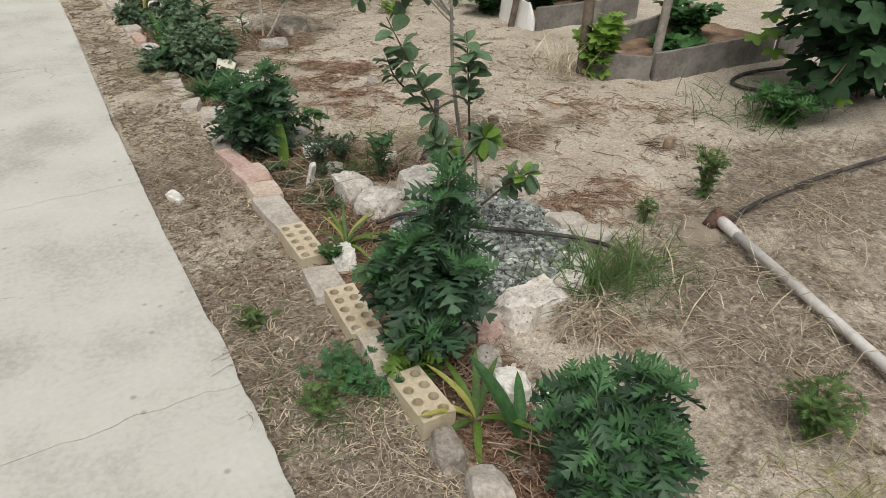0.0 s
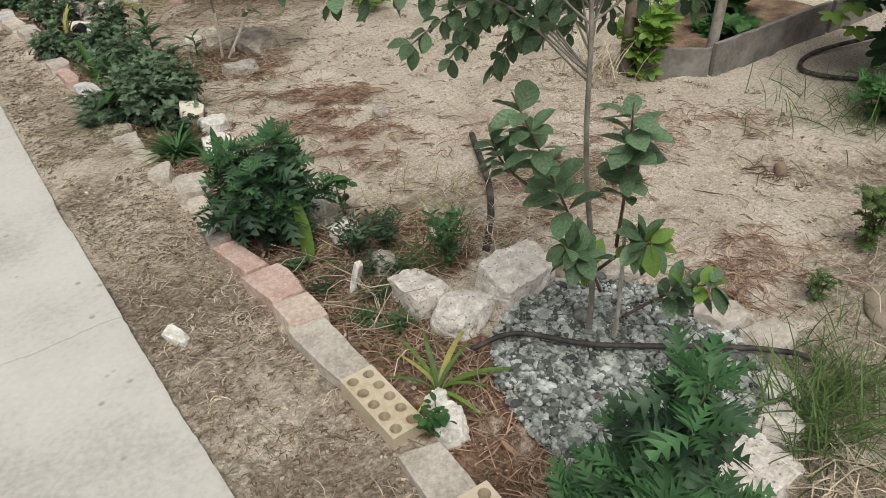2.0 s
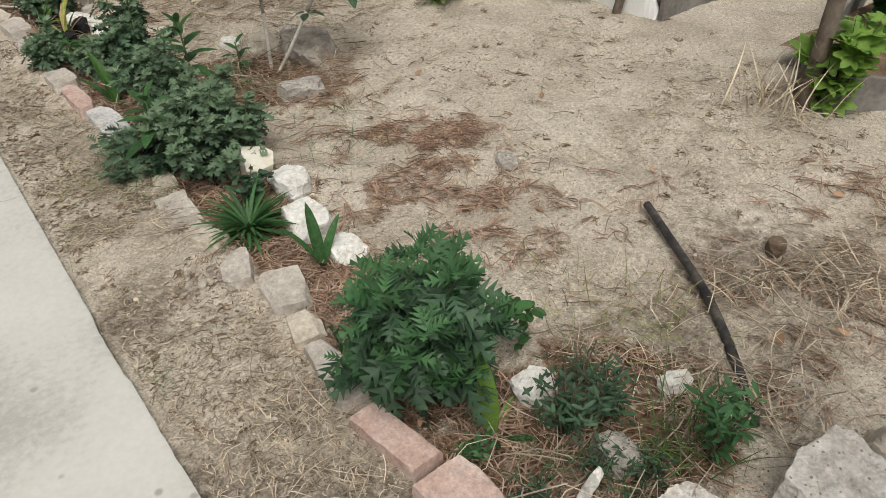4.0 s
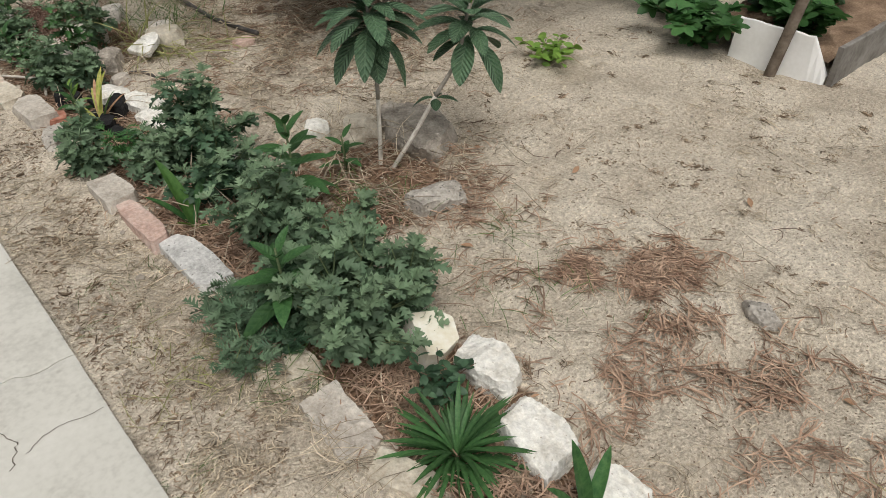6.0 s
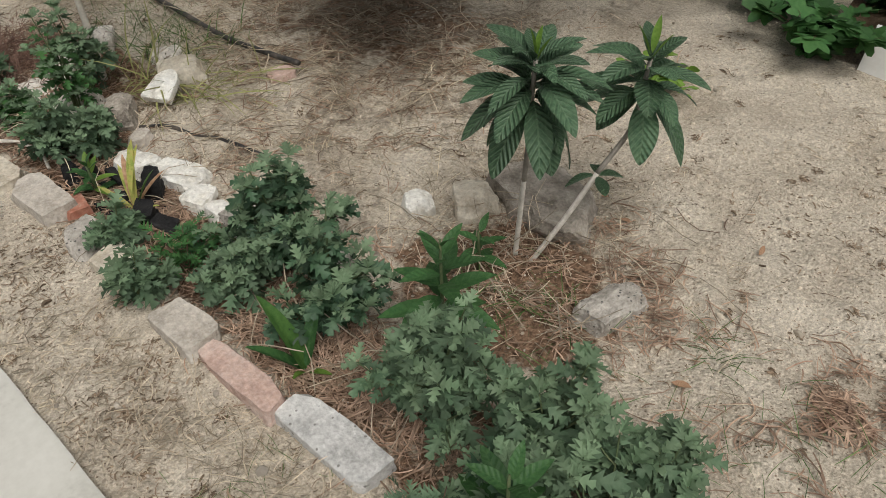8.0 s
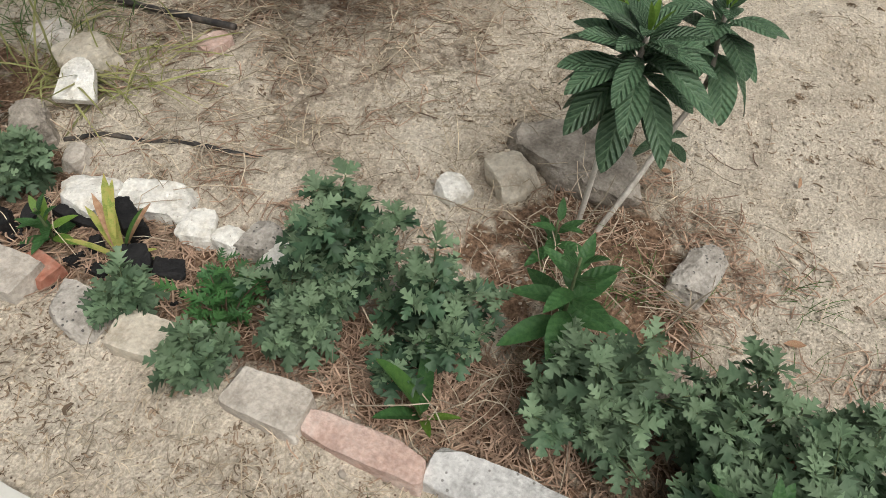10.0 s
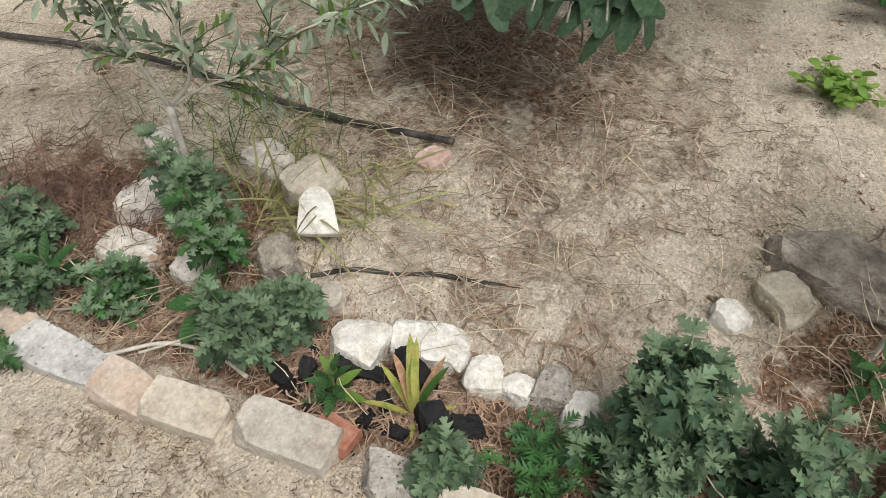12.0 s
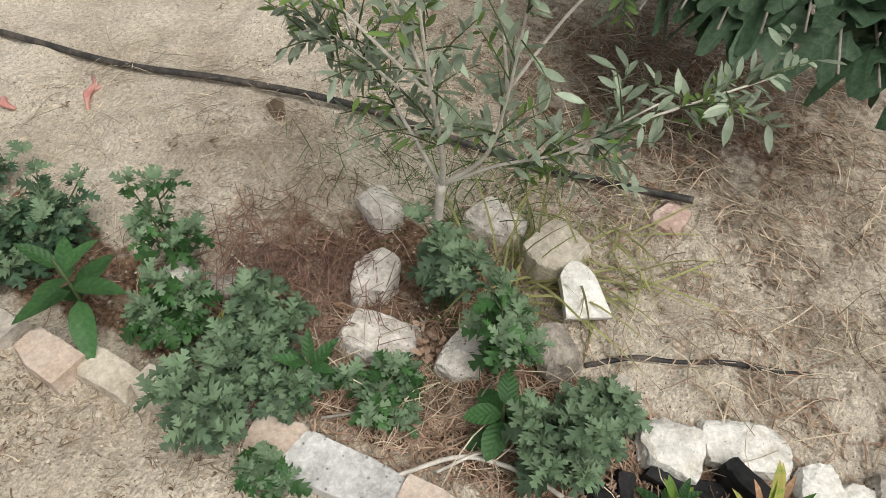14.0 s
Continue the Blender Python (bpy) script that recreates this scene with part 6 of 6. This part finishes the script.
pxy = np.concatenate([clumpy(7000, 0.98, 3.3, 0.2, 8.8, 71, -0.05, 3), clumpy(3500, 0.23, 0.6, 0.2, 8.6, 73, -0.1, 3)])
pebbles("soil_crumbs", pxy, (rng.gamma(2.0, 0.0016, len(pxy)) + 0.0012) * np.where(pxy[:, 0] < 0.62, 0.6, 1.0), CRUMB, "loose sand crumbs and clods over the trodden ground", 0.15)
xy = np.concatenate([clumpy(2700, 0.23, 0.6, 0.2, 3.4, 41, 0.0, 3.4), clumpy(500, 0.23, 0.6, 3.4, 4.3, 41, 0.1, 3.4), clumpy(1000, 0.23, 0.6, 4.3, 5.1, 41, 0.05, 3.4), clumpy(1800, 0.23, 0.6, 5.0, 8.6, 41, 0.12, 3.4), clumpy(5000, 1.0, 3.2, 0.2, 4.0, 43, 0.26), clusters(160, 14, 0.03, 1.0, 3.2, 0.4, 8.0), clumpy(3300, 1.0, 2.4, 5.4, 9.0, 45, 0.24), clumpy(1300, 1.0, 3.0, 3.6, 5.6, 46, 0.26)])
straws("dry_straw", xy, rng.gamma(2.2, 0.009, len(xy)) + 0.009, rng.uniform(0.0009, 0.002, len(xy)) * np.where(xy[:, 0] < 0.62, 1.1, 1.0), STALK, "short dry tan straw strewn over sandy soil", 0.6, 0.009)
xy = scatter([(1.58, 4.18, 0.15, 0.09, 1000), (1.48, 4.27, 0.07, 0.05, 260), (1.7, 4.1, 0.08, 0.06, 260), (1.5, 4.02, 0.09, 0.16, 520), (1.38, 3.62, 0.16, 0.2, 240), (1.12, 3.8, 0.1, 0.25, 260), (1.66, 3.98, 0.16, 0.1, 240), (1.2, 3.95, 0.14, 0.25, 420), (1.45, 3.6, 0.3, 0.2, 420), (1.9, 2.72, 0.26, 0.22, 700), (1.5, 2.62, 0.25, 0.22, 420), (2.35, 2.85, 0.4, 0.2, 380), (1.95, 1.95, 0.22, 0.2, 380), (2.75, 2.6, 0.35, 0.2, 250),
              (1.62, 3.4, 0.3, 0.2, 280), (1.36, 1.22, 0.12, 0.12, 160), (1.7, 1.88, 0.12, 0.12, 260), (1.35, 5.0, 0.3, 0.26, 900), (1.55, 4.85, 0.18, 0.22, 380), (1.08, 7.5, 0.2, 0.22, 420), (0.82, 4.2, 0.12, 0.5, 1300), (0.82, 6.3, 0.12, 0.4, 1300), (0.82, 7.1, 0.16, 0.4, 2000), (0.86, 2.6, 0.14, 0.5, 800), (0.82, 5.4, 0.14, 0.5, 1700), (0.82, 3.5, 0.12, 0.4, 900), (0.85, 1.3, 0.12, 0.6, 700), (1.2, 2.75, 0.2, 0.25, 500),
              (2.15, 6.6, 0.6, 0.75, 2200), (1.45, 6.2, 0.32, 0.45, 340), (1.15, 5.95, 0.14, 0.4, 260), (1.3, 4.3, 0.3, 0.3, 220), (1.25, 7.0, 0.15, 0.3, 300)])
straws("russet_straw", xy, rng.uniform(0.03, 0.11, len(xy)), rng.uniform(0.0013, 0.0028, len(xy)), RUSSET, "reddish-brown dry needles and stalks in drifts", 0.5, 0.016)
xy = np.concatenate([scatter([(2.1, 6.5, 0.6, 0.8, 1300), (1.4, 6.15, 0.3, 0.45, 380), (1.36, 1.22, 0.12, 0.12, 160), (0.3, 1.62, 0.05, 0.1, 60), (0.45, 1.05, 0.1, 0.15, 50), (2.5, 1.35, 0.35, 0.25, 160), (1.65, 1.25, 0.2, 0.12, 90), (2.6, 1.5, 0.6, 0.3, 620), (3.0, 1.7, 0.5, 0.3, 420), (1.75, 2.75, 0.3, 0.2, 420), (1.4, 2.7, 0.25, 0.2, 380), (1.15, 2.95, 0.2, 0.15, 160), (2.1, 2.7, 0.3, 0.15, 240), (1.9, 0.9, 0.4, 0.35, 460), (1.6, 0.8, 0.2, 0.3, 160), (1.4, 4.95, 0.3, 0.3, 110), (0.8, 7.0, 0.12, 0.3, 120), (1.5, 8.3, 0.3, 0.5, 280), (0.48, 3.2, 0.1, 0.15, 60), (0.55, 4.2, 0.06, 0.12, 50), (0.45, 5.2, 0.1, 0.6, 120), (1.45, 7.7, 0.2, 0.3, 200)]), clumpy(450, 1.0, 3.2, 0.2, 9, 47, 0.25)])
straws("long_stalks", xy, rng.uniform(0.06, 0.2, len(xy)), rng.uniform(0.0007, 0.0016, len(xy)), STALK, "long dry tan stalks lying over sand and litter", 0.35, 0.025)
xy = np.concatenate([clumpy(8000, 0.23, 0.6, 0.2, 8.6, 51, 0.0, 3.4), clumpy(3000, 1.0, 3.4, 0.2, 8.8, 53, 0.26, 1.8), clumpy(2600, 1.0, 3.4, 0.2, 8.8, 57, 0.32, 4.5), clusters(420, 26, 0.022, 1.0, 3.4, 0.4, 8.6), clusters(150, 20, 0.02, 0.24, 0.58, 0.4, 8.4), scatter([(2.15, 6.6, 0.65, 0.8, 3600), (0.82, 3.0, 0.1, 1.6, 900), (0.82, 6.2, 0.1, 1.6, 1100), (1.3, 5.05, 0.25, 0.25, 350), (1.55, 2.7, 0.4, 0.3, 400)])])
straws("leaf_litter", xy, rng.gamma(2.2, 0.005, len(xy)) + 0.003, rng.gamma(2.0, 0.00055, len(xy)) + 0.0005, LITTER, "dark brown crumbs of leaf litter on the soil", 0.9, 0.004)
xy = scatter([(2.55, 2.2, 0.1, 0.08, 90), (2.0, 5.0, 0.5, 0.6, 10), (1.95, 4.2, 0.4, 0.4, 14), (1.8, 6.2, 0.5, 0.5, 30), (1.6, 2.6, 0.4, 0.4, 30)])
straws("dark_twigs", xy, rng.uniform(0.05, 0.16, len(xy)), rng.uniform(0.0012, 0.0028, len(xy)), TWIG, "dark dry twigs lying on the sand", 0.5, 0.012)
xy = scatter([(1.06, 7.42, 0.16, 0.2, 560), (1.0, 7.56, 0.12, 0.14, 160)])
straws("dead_shrub", xy, rng.uniform(0.05, 0.16, len(xy)), rng.uniform(0.0008, 0.0016, len(xy)), TWIG_RED, "tangled mat of dead reddish-brown twigs", 1.1, 0.09)
xy = scatter([(1.5, 4.95, 0.25, 0.3, 70), (1.3, 5.05, 0.2, 0.25, 50), (0.86, 2.6, 0.14, 0.4, 60), (1.45, 2.68, 0.25, 0.15, 160), (1.85, 2.66, 0.25, 0.12, 140), (2.1, 6.4, 0.6, 0.85, 520), (1.6, 6.2, 0.4, 0.5, 110), (1.25, 1.25, 0.09, 0.09, 130), (1.85, 1.0, 0.3, 0.35, 150), (2.3, 1.3, 0.3, 0.25, 60), (1.75, 7.2, 0.3, 0.5, 140), (1.15, 6.35, 0.15, 0.3, 60), (1.85, 2.6, 0.25, 0.2, 60), (0.82, 7.0, 0.12, 0.4, 60), (0.84, 5.3, 0.12, 0.6, 50)])
straws("arching_stalks", xy, rng.uniform(0.1, 0.26, len(xy)), rng.uniform(0.0013, 0.0024, len(xy)), STALK, "pale arching dry stalks over the litter", 0.7, 0.07)
xy = np.concatenate([clumpy(380, 0.24, 0.6, 0.3, 5.2, 91, 0.15, 4.0), clusters(46, 12, 0.05, 0.26, 0.58, 0.5, 8.2), clusters(60, 9, 0.05, 1.1, 2.6, 0.6, 8.2)])
straws("curled_straw", xy, rng.uniform(0.025, 0.085, len(xy)), rng.uniform(0.0009, 0.0017, len(xy)), STALK, "pale curled straw stalks lying in small heaps", 0.9, 0.014)
xy = clusters(60, 22, 0.035, 0.72, 1.0, 1.6, 8.2)
straws("bed_twigs", xy, rng.uniform(0.03, 0.1, len(xy)), rng.uniform(0.001, 0.0022, len(xy)), LITTER, "dark broken twigs and stems in the bed litter", 0.8, 0.018)
dry = blade(0.5, 4, 0.5, -0.4, 0.5)
leaf_me = mesh_of("fallen_leaf", *dry, [DRYLEAF])
for k in range(70):
    x, y = (rng.normal(0.84, 0.09), rng.uniform(1.0, 8.0)) if k < 45 else (rng.uniform(1.1, 2.4), rng.uniform(1, 7.5))
    thing("fallen_leaf", "curled dry brown leaf on the soil", "leaf", "fallen leaves", leaf_me, leaf_pose((x, y, gz(x, y) + 0.006), (rng.normal(), rng.normal(), 0.1), (rng.normal(0, 0.4), rng.normal(0, 0.4), 1), rng.uniform(0.025, 0.055)))
